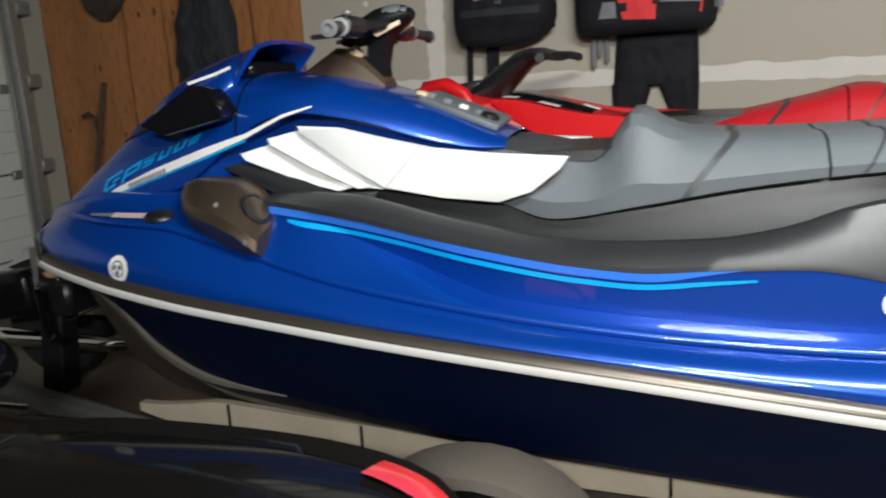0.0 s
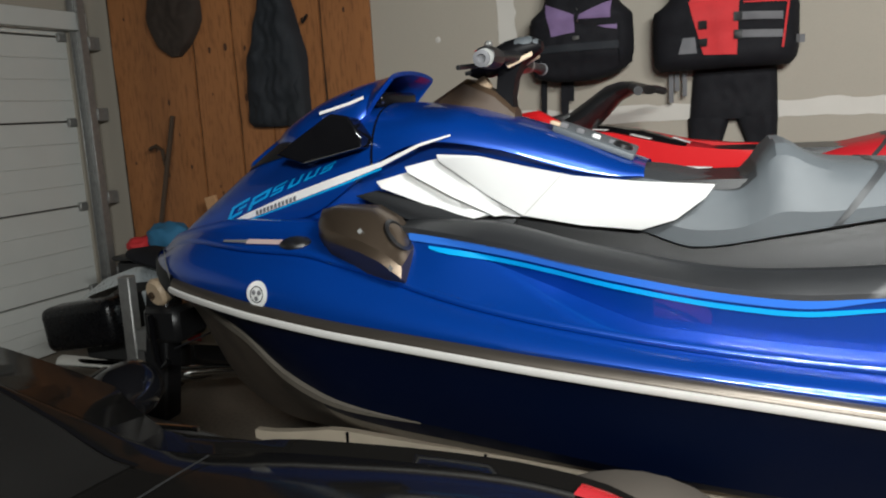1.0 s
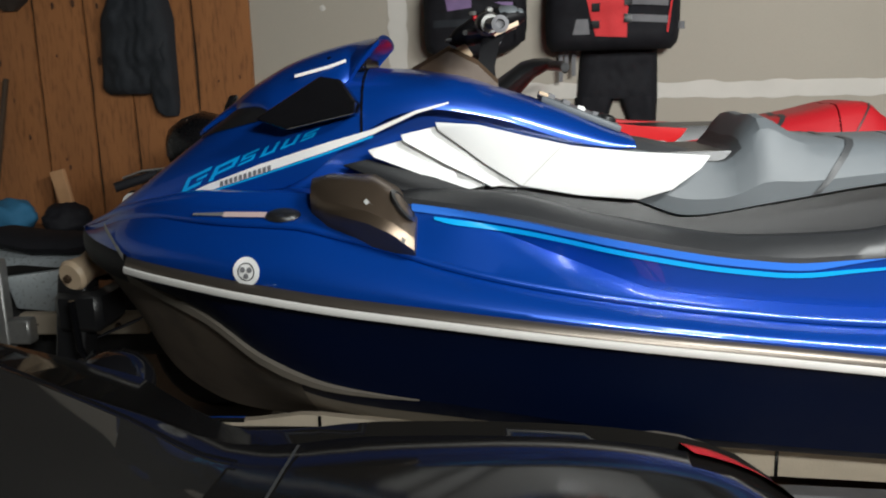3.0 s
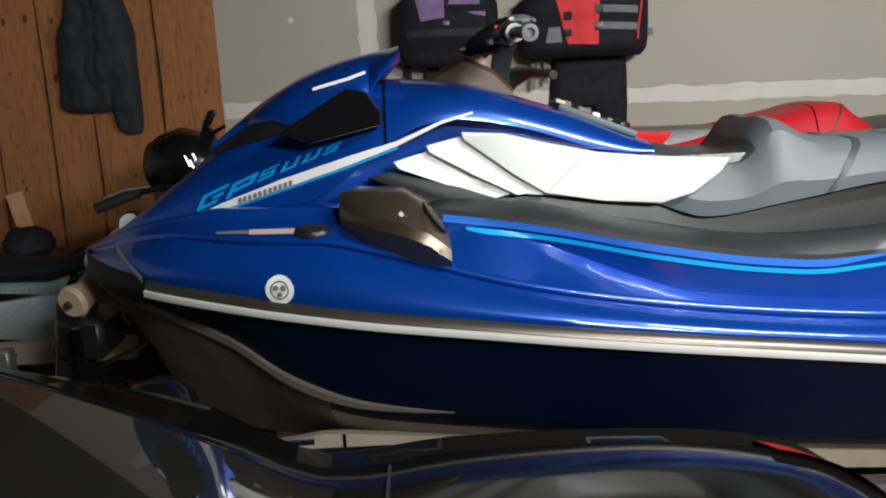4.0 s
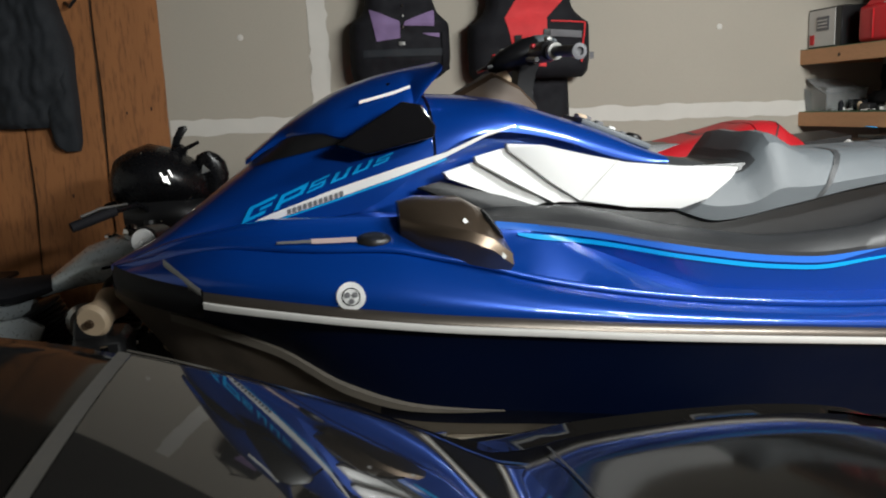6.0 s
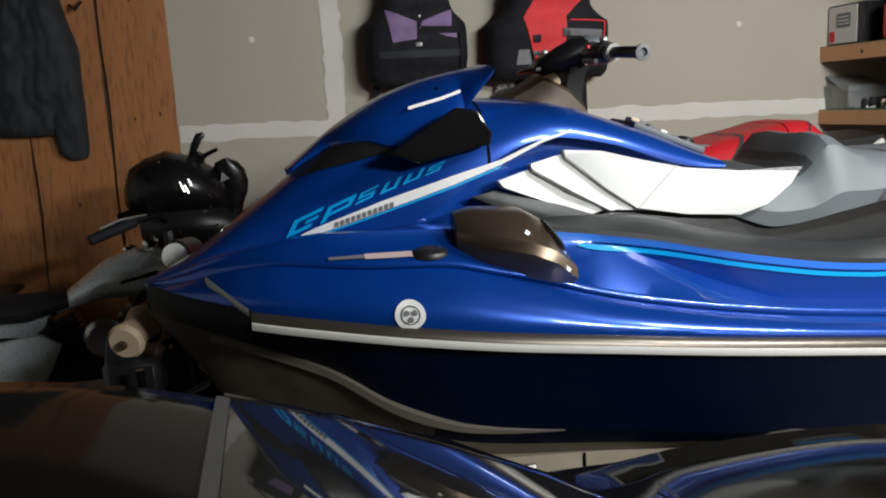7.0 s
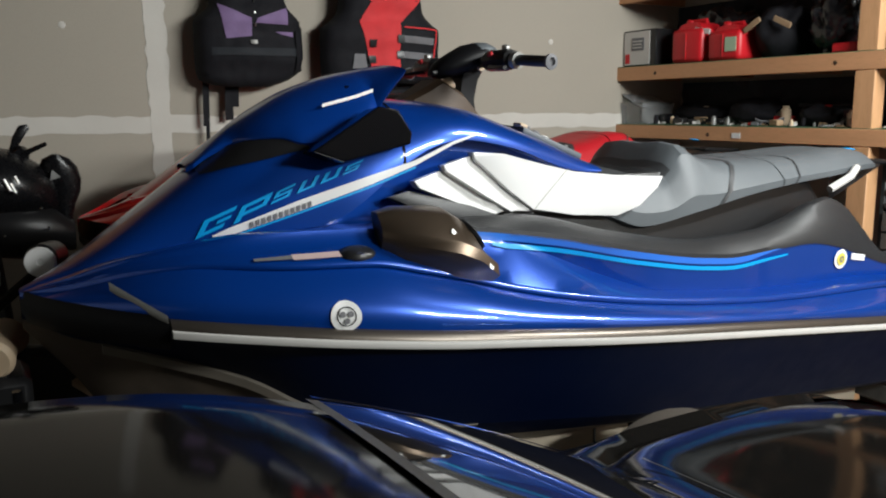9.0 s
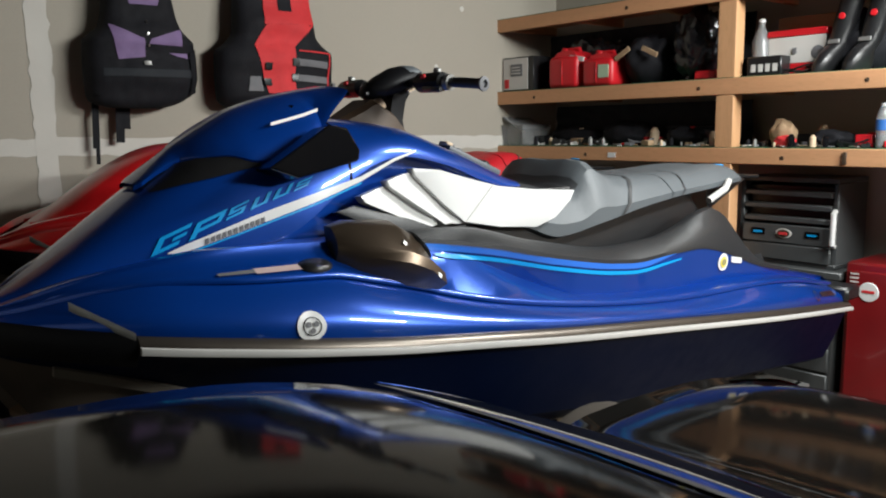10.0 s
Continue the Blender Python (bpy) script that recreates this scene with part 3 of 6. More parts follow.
        return [(w - 0.03, lo - 0.01), (w, lo), (w + 0.004, lo + (hi - lo) * 0.25), (w - 0.03, lo + (hi - lo) * 0.62), (w - 0.06, lo + (hi - lo) * 0.84), (w - 0.10, lo + (hi - lo) * 0.96), (w * 0.35, hi), (0, hi - 0.006)]

    for a, b, m, n in ((-0.40, 0.03, seat_a, "front_seat"), (0.03, 0.56, seat_a, "bolster_seat"), (0.566, 0.80 if red_seat else 1.40, seat_a, "rear_seat")):
        bm = both([(x, seat_ring(x)) for x in span(a, b, 24)], True)
        for f in bm.faces:
            c = f.calc_center_median()
            f.material_index = 1 if c.x < 0.06 and c.z > sl(c.x) + (sz(c.x) - sl(c.x)) * 0.80 else 0
        part(n, bm, [m, seat_b], ski, smooth=24)
    def seam(x0, lean, wide):
        rows = []
        for dx in (-wide, wide):
            row = []
            for i, (w, z) in enumerate(seat_ring(x0)):
                x = x0 + dx + lean * (z - sz(x0))
                ww, zz = seat_ring(x)[i]
                row.append((x, ww + 0.003, zz + 0.002))
            rows.append([(x, CY - w, z) for x, w, z in row] + [(x, CY + w, z) for x, w, z in row[::-1][1:]])
        return loft(rows)

    part("seat_seam", seam(0.36, 1.0, 0.011), SEAT_DARK, ski)
    part("seat_seam", seam(0.70, 0.7, 0.004), SEAT_DARK, ski)
    if red_seat:
        part("seat_base", both([(x, [(0.24, 1.16), (0.23, 1.25 + 0.10 * (x - 0.5)), (0, 1.27 + 0.10 * (x - 0.5))]) for x in span(0.3, 1.05, 10)], True), PLASTIC, ski)
    part("seat_badge", turned([(0.03, 0), (0.026, 0.004)], (1.27, CY - 0.05, 1.33), (0.15, 0, 1), 16), CYAN, ski)
    for s in (-1, 1):
        part("grab_handle", tube([(0.84, CY + s * 0.275, 1.20), (0.95, CY + s * 0.285, 1.245), (1.02, CY + s * 0.26, 1.275)], 0.015, 8), SILVER, ski)
    part("tail_cover", both([(x, [(0.21 - 0.22 * (x - 1.0), 1.15 + 0.22 * (x - 0.9)), (0.20 - 0.22 * (x - 1.0), 1.265), (0, 1.275)]) for x in span(0.9, 1.40, 8)], True), PLASTIC, ski)
    part("tail_fin", box(1.30, CY - 0.11, 1.262, 1.56, CY + 0.11, 1.282, 0.006, (0, 3, 0)), PLASTIC, ski)
    # layered white side panels
    for s in (-1, 1):
        for pts in (
            [(-0.985, 1.332, 0.300), (-0.890, 1.356, 0.282), (-0.66, 1.222, 0.256), (-0.705, 1.213, 0.262), (-0.80, 1.245, 0.288), (-0.97, 1.312, 0.300)],
            [(-0.893, 1.372, 0.302), (-0.795, 1.392, 0.284), (-0.565, 1.226, 0.252), (-0.645, 1.219, 0.268), (-0.77, 1.288, 0.295), (-0.885, 1.352, 0.302)],
            [(-0.797, 1.404, 0.302), (-0.68, 1.394, 0.288), (-0.55, 1.360, 0.280), (-0.42, 1.330, 0.276), (-0.25, 1.310, 0.277), (-0.05, 1.297, 0.286), (-0.075, 1.262, 0.289), (-0.15, 1.205, 0.286), (-0.24, 1.178, 0.280), (-0.40, 1.192, 0.268), (-0.565, 1.220, 0.268), (-0.66, 1.285, 0.285), (-0.79, 1.382, 0.302)],
        ):
            part("side_panel", slab([(x, CY + s * w, z) for x, z, w in pts], (0, -s, -0.1), 0.036, 0.003), panel, ski, "layered side panel", smooth=25)
        part("panel_backing", slab([(x, CY + s * w, z) for x, z, w in ((-0.95, 1.325, 0.272), (-0.80, 1.385, 0.272), (-0.60, 1.36, 0.262), (-0.40, 1.31, 0.258), (-0.40, 1.20, 0.256), (-0.64, 1.222, 0.252), (-0.80, 1.255, 0.268))], (0, -s, 0), 0.012), panel, ski)
        if not red_seat:
            part("panel_seam", slab([(x, CY + s * w, z) for x, z, w in ((-0.445, 1.338, 0.2778), (-0.4425, 1.338, 0.2778), (-0.5595, 1.220, 0.2688), (-0.562, 1.221, 0.2688))], (0, s, 0), 0.0015), SILVER, ski)
        part("panel_trim", slab([(x, CY + s * (0.262 + 0.12 * (1.3 - z)), z) for x, z in ((-1.06, 1.285), (-0.99, 1.30), (-0.80, 1.245), (-0.70, 1.205), (-0.575, 1.21), (-0.60, 1.17), (-0.72, 1.165), (-0.90, 1.215))], (0, s, 0.3), 0.022, 0.004), RUBBER, ski)
    # gunmetal pod with a round face
    for s in () if red_seat else (-1, 1):
        y0 = CY + s * 0.35
        prof = [(-1.13, 0.05, 1.17, 1.262), (-1.08, 0.11, 1.14, 1.274), (-0.96, 0.158, 1.095, 1.268), (-0.90, 0.166, 1.078, 1.232), (-0.845, 0.160, 1.066, 1.155)]
        rr = []
        for x, w, lo, hi in prof:
            m = (lo + hi) / 2
            rr.append([(x, y0, lo), (x, y0 + s * w * 0.75, lo), (x, y0 + s * w, m - 0.02), (x, y0 + s * w * 0.95, m + 0.01), (x, y0 + s * w * 0.55, hi - 0.012), (x, y0 + s * w * 0.3, hi), (x, y0 - s * 0.02, hi)])
        pod = part("speaker_pod", loft(rr, True, True), GUNMETAL, ski, "gunmetal speaker pod on the deck", smooth=32)
        part("speaker_ring", turned([(0.05, 0), (0.052, 0.008), (0.042, 0.012), (0.034, 0.004), (0.012, 0.006)], (-0.884, y0 + s * 0.07, 1.190), (0.81, s * 0.1, 0.58), 24), PLASTIC, pod)
        part("pod_blade", slab([(-0.975, y0 + s * 0.125, 1.215), (-0.968, y0 + s * 0.12, 1.222), (-0.865, y0 + s * 0.158, 1.118), (-0.872, y0 + s * 0.160, 1.110)], (0, s, 0), 0.006), GALV, pod)
        # tow cleat
        cy = CY + s * (on_ring(deck_ring(-1.22), 1.172) + 0.0)
        cleat = part("cleat", placed(turned([(0.042, -0.006), (0.042, 0.010), (0.034, 0.022), (0.024, 0.03), (0.0, 0.025)], (-1.205, cy, 1.168), (0, s * 0.6, 0.8), 16), Matrix.Translation((-1.205, cy, 1.168)) @ Matrix.Diagonal((1.15, 1, 0.55, 1)) @ Matrix.Translation((1.205, -cy, -1.168))), PLASTIC, ski, "black pull-up cleat")
    # steering
    if red_seat:
        rr = []
        for x, z, w, h in ((-1.02, 1.385, 0.12, 0.03), (-0.93, 1.42, 0.15, 0.06), (-0.84, 1.46, 0.14, 0.08), (-0.76, 1.525, 0.11, 0.07), (-0.70, 1.565, 0.10, 0.045), (-0.64, 1.58, 0.14, 0.028), (-0.57, 1.565, 0.20, 0.02)):
            rr.append([(x, CY + w * math.cos(a), z + h * math.sin(a)) for a in span(0, 2 * math.pi, 17)[:-1]])
        part("steering_fairing", loft(rr, True, True), PLASTIC, ski, "black steering fairing")
        for s in (-1, 1):
            part("grip", tube([(-0.62, CY + s * 0.16, 1.575), (-0.58, CY + s * 0.28, 1.57), (-0.56, CY + s * 0.36, 1.56)], [0.016, 0.019, 0.019], 12), RUBBER, ski)
        part("dash", box(-1.12, CY - 0.12, 1.42, -0.90, CY + 0.12, 1.47, 0.012, (0, -8, 0), 2), PLASTIC, ski)
        part("dash_bow", tube([(-1.16, CY - 0.20, 1.40), (-1.12, CY - 0.21, 1.465), (-1.02, CY - 0.22, 1.475), (-0.94, CY - 0.22, 1.43), (-0.91, CY - 0.22, 1.38)], [0.026, 0.030, 0.030, 0.028, 0.024], 10), RED, ski, "red bow round the dash")
        part("hood_strip", loft([[(x, CY + 0.10 + d, z + h) for d, h in ((-0.055, -0.02), (-0.05, 0.012), (0.0, 0.020), (0.05, 0.012), (0.055, -0.02))] for x, z in ((-0.92, 1.405), (-0.78, 1.40), (-0.62, 1.372), (-0.48, 1.325), (-0.34, 1.275), (-0.26, 1.262))], False, False), GLOSS, ski, "gloss black hood strip")
        part("hood_opening", box(-0.86, CY - 0.16, 1.352, -0.76, CY - 0.08, 1.386, 0.008, (0, 5, 0)), GLOSS, ski)
        for x, y, z, a in ((-0.80, -0.02, 1.400, 5), (-0.60, -0.06, 1.362, 15), (-0.44, 0.10, 1.332, 19), (-0.66, -0.20, 1.335, 8)):
            part("warning_label", box(x - 0.045, CY + y - 0.03, z, x + 0.045, CY + y + 0.03, z + 0.004, 0.001, (0, a, 0)), WHITE, ski, "white warning label")
    else:
        part("gauge_hood", loft([[(x, CY - w, z) for w, z in ((h, lo), (h * 0.9, hi - 0.015), (h * 0.6, hi), (-h * 0.6, hi), (-h * 0.9, hi - 0.015), (-h, lo))] for x, h, lo, hi in ((-0.88, 0.06, 1.53, 1.553), (-0.80, 0.085, 1.52, 1.595), (-0.765, 0.09, 1.52, 1.615), (-0.68, 0.075, 1.49, 1.572), (-0.62, 0.06, 1.46, 1.515))], False, True), BRONZE, ski, "bronze-brown gauge hood", smooth=25)
        part("steering_column", loft([[(x + dx, CY + dy, z) for dx, dy in ((-a, -b), (a, -b), (a, b), (-a, b))] for x, z, a, b in ((-0.655, 1.47, 0.032, 0.045), (-0.655, 1.55, 0.026, 0.036), (-0.645, 1.61, 0.028, 0.038), (-0.63, 1.655, 0.036, 0.045))], True, True), NOSE, ski, "black steering column")
        part("steering_head", loft([[(x, CY + w * math.cos(a), z + h * math.sin(a)) for a in span(0, 2 * math.pi, 19)[:-1]] for x, z, w, h in ((-0.765, 1.632, 0.02, 0.010), (-0.745, 1.640, 0.045, 0.026), (-0.70, 1.655, 0.062, 0.040), (-0.65, 1.674, 0.068, 0.046), (-0.60, 1.688, 0.066, 0.042), (-0.56, 1.696, 0.054, 0.030), (-0.538, 1.698, 0.030, 0.014))], True, True), NOSE, ski, "rounded black steering head")
        part("bar_cap", loft([[(x, CY + w * math.cos(a), z + h * math.sin(a)) for a in span(0, math.pi, 12)] for x, z, w, h in ((-0.635, 1.695, 0.045, 0.020), (-0.61, 1.700, 0.060, 0.029), (-0.575, 1.704, 0.058, 0.026), (-0.545, 1.704, 0.040, 0.014))]), SEAT, ski, "grey steering cap")
        part("column_neck", tube([(-0.765, CY - 0.02, 1.560), (-0.735, CY - 0.02, 1.585), (-0.705, CY - 0.02, 1.605)], [0.024, 0.026, 0.022], 12), TAN, ski, "tan column neck")
        part("tilt_tab", tube([(-0.745, CY - 0.02, 1.636), (-0.775, CY - 0.03, 1.631)], [0.008, 0.006], 8), PLASTIC, ski)
        for s in (-1, 1):
            part("bar_strip", slab([(-0.640, CY + s * 0.066, 1.648), (-0.560, CY + s * 0.050, 1.682), (-0.558, CY + s * 0.052, 1.668), (-0.628, CY + s * 0.064, 1.636)], (0, s, 0), 0.012, 0.003), TAN, ski, "tan strip under the cap")
            bar = [(-0.60, CY + s * 0.05, 1.668), (-0.635, CY + s * 0.12, 1.668), (-0.650, CY + s * 0.22, 1.664), (-0.645, CY + s * 0.30, 1.660)]
            part("handlebar", tube(bar, 0.017, 10), PLASTIC, ski)
            part("grip", tube([(-0.645, CY + s * 0.29, 1.660), (-0.634, CY + s * 0.35, 1.655), (-0.623, CY + s * 0.405, 1.650), (-0.621, CY + s * 0.415, 1.649)], [0.015, 0.016, 0.016, 0.020], 14), RUBBER, ski, "black ribbed handle grip")
            part("grip_end", turned([(0.017, 0), (0.022, 0.003), (0.022, 0.010), (0.012, 0.012), (0.010, 0.004)], (-0.621, CY + s * 0.415, 1.649), (0.10, s, -0.05), 16), CLOTH_GREY, ski, "dark grey bar end")
            part("control_ring", tube([(-0.646, CY + s * 0.282, 1.660), (-0.643, CY + s * 0.300, 1.658)], 0.025, 14), GALV, ski)
            sw_box = part("switch_box", loft([[(-0.650 + rx * math.cos(a), CY + s * y, 1.662 + rz * math.sin(a)) for a in span(0, 2 * math.pi, 13)[:-1]] for y, rx, rz in ((0.150, 0.018, 0.018), (0.165, 0.034, 0.030), (0.25, 0.036, 0.032), (0.275, 0.030, 0.028), (0.283, 0.016, 0.016))], True, True), PLASTIC, ski, smooth=30)
            part("switch", box(-0.690, CY + s * 0.205, 1.672, -0.678, CY + s * 0.225, 1.686, 0.003), RED_PLASTIC, sw_box)
            part("switch", box(-0.655, CY + s * 0.225, 1.690, -0.635, CY + s * 0.250, 1.706, 0.005), GALV, sw_box)
            part("lever", tube([(-0.665, CY + s * 0.20, 1.645), (-0.71, CY + s * 0.25, 1.640), (-0.71, CY + s * 0.33, 1.635)], 0.007, 8), PLASTIC, ski)
    if not red_seat:
        part("switch_panel", slab([(-0.50, CY - 0.12, 1.446), (-0.50, CY + 0.06, 1.456), (-0.27, CY + 0.06, 1.366), (-0.27, CY - 0.13, 1.352)], (0.35, 0, 1), 0.02, 0.006), SEAT, ski)
        for i in range(4):
            part("button", box(-0.48 + i * 0.045, CY - 0.10 + 0.01 * i, 1.449 - i * 0.019, -0.455 + i * 0.045, CY - 0.055, 1.469 - i * 0.019, 0.004, (0, 22, 0)), WHITE if i == 2 else CLOTH_GREY, ski)
        part("panel_knob", turned([(0.03, 0), (0.028, 0.02), (0.018, 0.026), (0, 0.026)], (-0.305, CY - 0.07, 1.380), (0.35, 0, 1), 14), PLASTIC, ski)
        part("panel_lamp", box(-0.505, CY - 0.115, 1.462, -0.475, CY - 0.07, 1.474, 0.003, (0, 20, 0)), TAN, ski)
    return ski


blue = watercraft("metallic blue personal watercraft with white side panels on a trailer", BLUE, BLUE_SHADED, SEAT, SEAT_DARK, WHITE, CYAN)

# ---- trailer, car, shelves ----
def car():
    c = thing("car", (-1.9, 0.85, 0), "glossy black sedan parked beside the watercraft", "car")
    MY = 0.85
    belt = curve((-4.6, 0.68), (-3.6, 0.82), (-2.5, 0.855), (-1.2, 0.852), (-0.9, 0.848), (-0.5, 0.832), (-0.26, 0.808), (-0.14, 0.755), (-0.08, 0.67))
    top = curve((-4.6, 0.74), (-4.0, 0.90), (-3.6, 0.96), (-3.1, 1.14), (-2.6, 1.232), (-2.2, 1.240), (-2.0, 1.234), (-1.9, 1.225), (-1.8, 1.206), (-1.7, 1.178), (-1.55, 1.122), (-1.4, 1.056), (-1.25, 0.980), (-1.1, 0.898), (-0.98, 0.878), (-0.6, 0.868), (-0.3, 0.842), (-0.15, 0.79), (-0.08, 0.71))
    gw = curve((-4.6, 0.70), (-3.6, 0.72), (-3.1, 0.61), (-2.4, 0.58), (-1.67, 0.580), (-1.4, 0.60), (-1.2, 0.655), (-1.08, 0.70), (-0.98, 0.745), (-0.9, 0.775), (-0.5, 0.79), (-0.2, 0.76), (-0.08, 0.69))
    crown = curve((-4.6, 0.05), (-3.0, 0.024), (-1.9, 0.024), (-1.2, 0.045), (-1.08, 0.045), (-0.98, 0.032), (-0.9, 0.026), (-0.08, 0.03))
    bw = curve((-4.6, 0.70), (-4.3, 0.84), (-3.5, 0.88), (-1.0, 0.90), (-0.5, 0.90), (-0.2, 0.85), (-0.10, 0.78))
    rings = []
    for x in span(-4.6, -0.08, 80):
        b, t, g, w, cr = belt(x), top(x), gw(x), bw(x), crown(x)
        k = min(1, max(0, (-1.08 - x) / 0.25)) * min(1, max(0, (x + 3.4) / 0.4))
        half = [(w * 0.97, 0.25), (w, 0.45), (w, 0.62), (w * 0.985, b - 0.06), (w * 0.955, b - 0.015), (w * 0.92, b + 0.0), (g + 0.05 + (0.77 - g) * k, b + (t - b) * (0.5 + 0.1 * k)), (g, t - 0.03 - 0.02 * (t - b)), (g - 0.02, t - 0.012), (g - 0.05, t + 0.001), (g * 0.75, t + cr * 0.42), (g * 0.5, t + cr * 0.75), (g * 0.25, t + cr * 0.94), (0, t + cr)]
        rings.append([(x, MY + a, z) for a, z in half] + [(x, MY - a, z) for a, z in half[::-1][1:]])
    part("body", loft(rings, False, True), CARBLACK, c, smooth=60)
    # windscreen, lying just proud of the slope
    pane = curve((-1.72, 0.515), (-1.4, 0.53), (-1.05, 0.54))

    def win(x, lift=0.0035):
        g, t = gw(x), top(x)
        return [(x, MY + a, t + crown(x) * (1 - (a / g) ** 2) + lift) for a in span(pane(x), -pane(x), 25)]
    part("windscreen", loft([win(x) for x in span(-1.672, -1.08, 30)]), CARGLASS, c, smooth=60)
    part("window_seal", loft([win(x, 0.004) for x in (-1.690, -1.673)]), SEAL, c)
    for s in (-1, 1):
        part("window_seal", loft([[(x, MY + s * (pane(x) + d), top(x) + 0.006 + crown(x) * (1 - (pane(x) / gw(x)) ** 2)) for d in (0, 0.010)] for x in span(-1.68, -1.07, 12)]), GLOSS, c)
        rr = []
        for x in span(-0.30, -0.085, 10):
            b, w = belt(x), bw(x)
            g, t = gw(x), top(x)
            rr.append([(x, MY + s * (g - 0.075), t + 0.012), (x, MY + s * (g - 0.02), t - 0.003), (x, MY + s * (w * 0.925), b + 0.008), (x, MY + s * (w * 0.962), b - 0.006), (x, MY + s * (w + 0.006), b - 0.06), (x, MY + s * (w + 0.008), b - 0.06 - 0.09 * min(1, max(0, (x + 0.30) / 0.12)))])
        shell = loft([[(-1.515 + dx + rx * math.cos(a), MY + s * (0.90 + u * 0.25), 0.842 + rz * math.sin(a) + 0.01 * u) for a in span(0, 2 * math.pi, 19)[:-1]] for u, dx, rx, rz in ((0.0, 0.05, 0.02, 0.02), (0.28, 0.045, 0.028, 0.026), (0.34, 0.01, 0.070, 0.052), (0.48, 0.0, 0.092, 0.070), (0.72, -0.005, 0.094, 0.074), (0.90, -0.01, 0.080, 0.066), (1.0, -0.02, 0.050, 0.044))], True, True)
        mirror = part("side_mirror", shell, GLOSS, c, "gloss black door mirror")
        part("mirror_glass", slab([(-1.612, MY + s * (0.90 + u * 0.25), 0.845 + v) for u, v in ((0.42, -0.045), (0.42, 0.045), (0.80, 0.055), (0.90, 0.02), (0.82, -0.045))], (1, 0, 0), 0.012), CARGLASS, mirror)
        part("corner_lamp", loft(rr), TAIL_RED, c, "red corner lamp lens")
        part("side_window", loft([[(x, MY + s * (0.822 + (gw(x) - 0.822) * f + 0.005), belt(x) + (top(x) - belt(x)) * 0.6 + ((top(x) - belt(x)) * 0.4 - 0.04) * f + 0.003) for f in (0.08, 0.5, 0.92)] for x in span(-2.9, -1.8, 12)]), CARGLASS, c)
        part("trim_strip", tube([(x, MY + s * (bw(x) * 0.94), belt(x) + 0.006) for x in span(-3.3, -1.15, 14)], 0.006, 6), CHROME, c)
        for x in (-3.75, -1.0):
            w = part("wheel", turned([(0.20, -0.09), (0.31, -0.09), (0.325, -0.05), (0.325, 0.05), (0.31, 0.09), (0.20, 0.09)], (x, MY + s * 0.80, 0.325), (0, 1, 0), 28), TYRE, c)
            part("rim", turned([(0.20, -0.06), (0.19, 0.06), (0.05, 0.05), (0.0, 0.06)], (x, MY + s * 0.81, 0.325), (0, s, 0), 20), STEEL, w)
    part("bonnet_line", loft([[(x, MY + a, top(x) + 0.004 + crown(x) * (1 - (a / gw(x)) ** 2)) for x in (-1.0, -0.995)] for a in span(-0.66, 0.66, 13)]), TYRE, c)
    return c


car()


# ---- marks on the blue watercraft ----
def disc(ring_at, x0, z0, r0, r1, off=0.005, side=-1, a0=0.0, a1=2 * math.pi, n=24):
    rows = []
    for a in span(a0, a1, n + 1):
        row = []
        for r in (r0, r1):
            x, z = x0 + r * math.cos(a), z0 + r * math.sin(a)
            row.append((x, CY + side * (on_ring(ring_at(x), z) + off), z))
        rows.append(row)
    return loft(rows)


part("round_sticker", disc(deck_ring, -1.283, 1.042, 0.0, 0.037), WHITE, blue, "round white sticker with dark emblem")
part("sticker_ring", disc(deck_ring, -1.283, 1.042, 0.021, 0.0235, 0.007), GLOSS, blue)
for a in (0.5, 2.6, 4.7):
    part("sticker_mark", disc(deck_ring, -1.283 + 0.011 * math.cos(a), 1.042 + 0.011 * math.sin(a), 0.0, 0.0075, 0.008, n=8), CLOTH_GREY, blue)
YELLOW = mat("yellow_vinyl", (0.75, 0.62, 0.10), 0.4)
part("round_sticker", disc(deck_ring, 0.69, 0.968, 0.0, 0.036), WHITE, blue, "white sticker with yellow centre")
part("sticker_mark", disc(deck_ring, 0.69, 0.968, 0.0, 0.023, 0.008), YELLOW, blue)
part("sticker_mark", disc(deck_ring, 0.69, 0.968, 0.006, 0.012, 0.010, n=10), CLOTH_GREY, blue)
part("label_bar", skin_strip(deck_ring, dense([(0.75, 0.958, 0.982), (0.83, 0.945, 0.968)]), 0.006), WHITE, blue)
# twin stripes under the gunwale pad
part("lower_stripe", skin_strip(deck_ring, [(x, ze(x) - d - 0.007 * min(1, (x + 0.81) / 0.05, (0.40 - x) / 0.2), ze(x) - d + 0.006) for x, d in [(x, 0.036 - 0.004 * max(0, (x - 0.1) / 0.3)) for x in span(-0.80, 0.395, 40)]], 0.004), CYAN, blue, "bright cyan stripe")
BLUE_LIGHT = mat("light_blue_vinyl", (0.03, 0.16, 0.62), 0.25, 0, 0.05)
part("upper_stripe", skin_strip(deck_ring, [(x, ze(x) - 0.003 - 0.020 * min(1, (0.37 - x) / 0.18), ze(x) - 0.003) for x in span(-0.86, 0.365, 40)], 0.004), BLUE_LIGHT, blue, "light blue stripe")
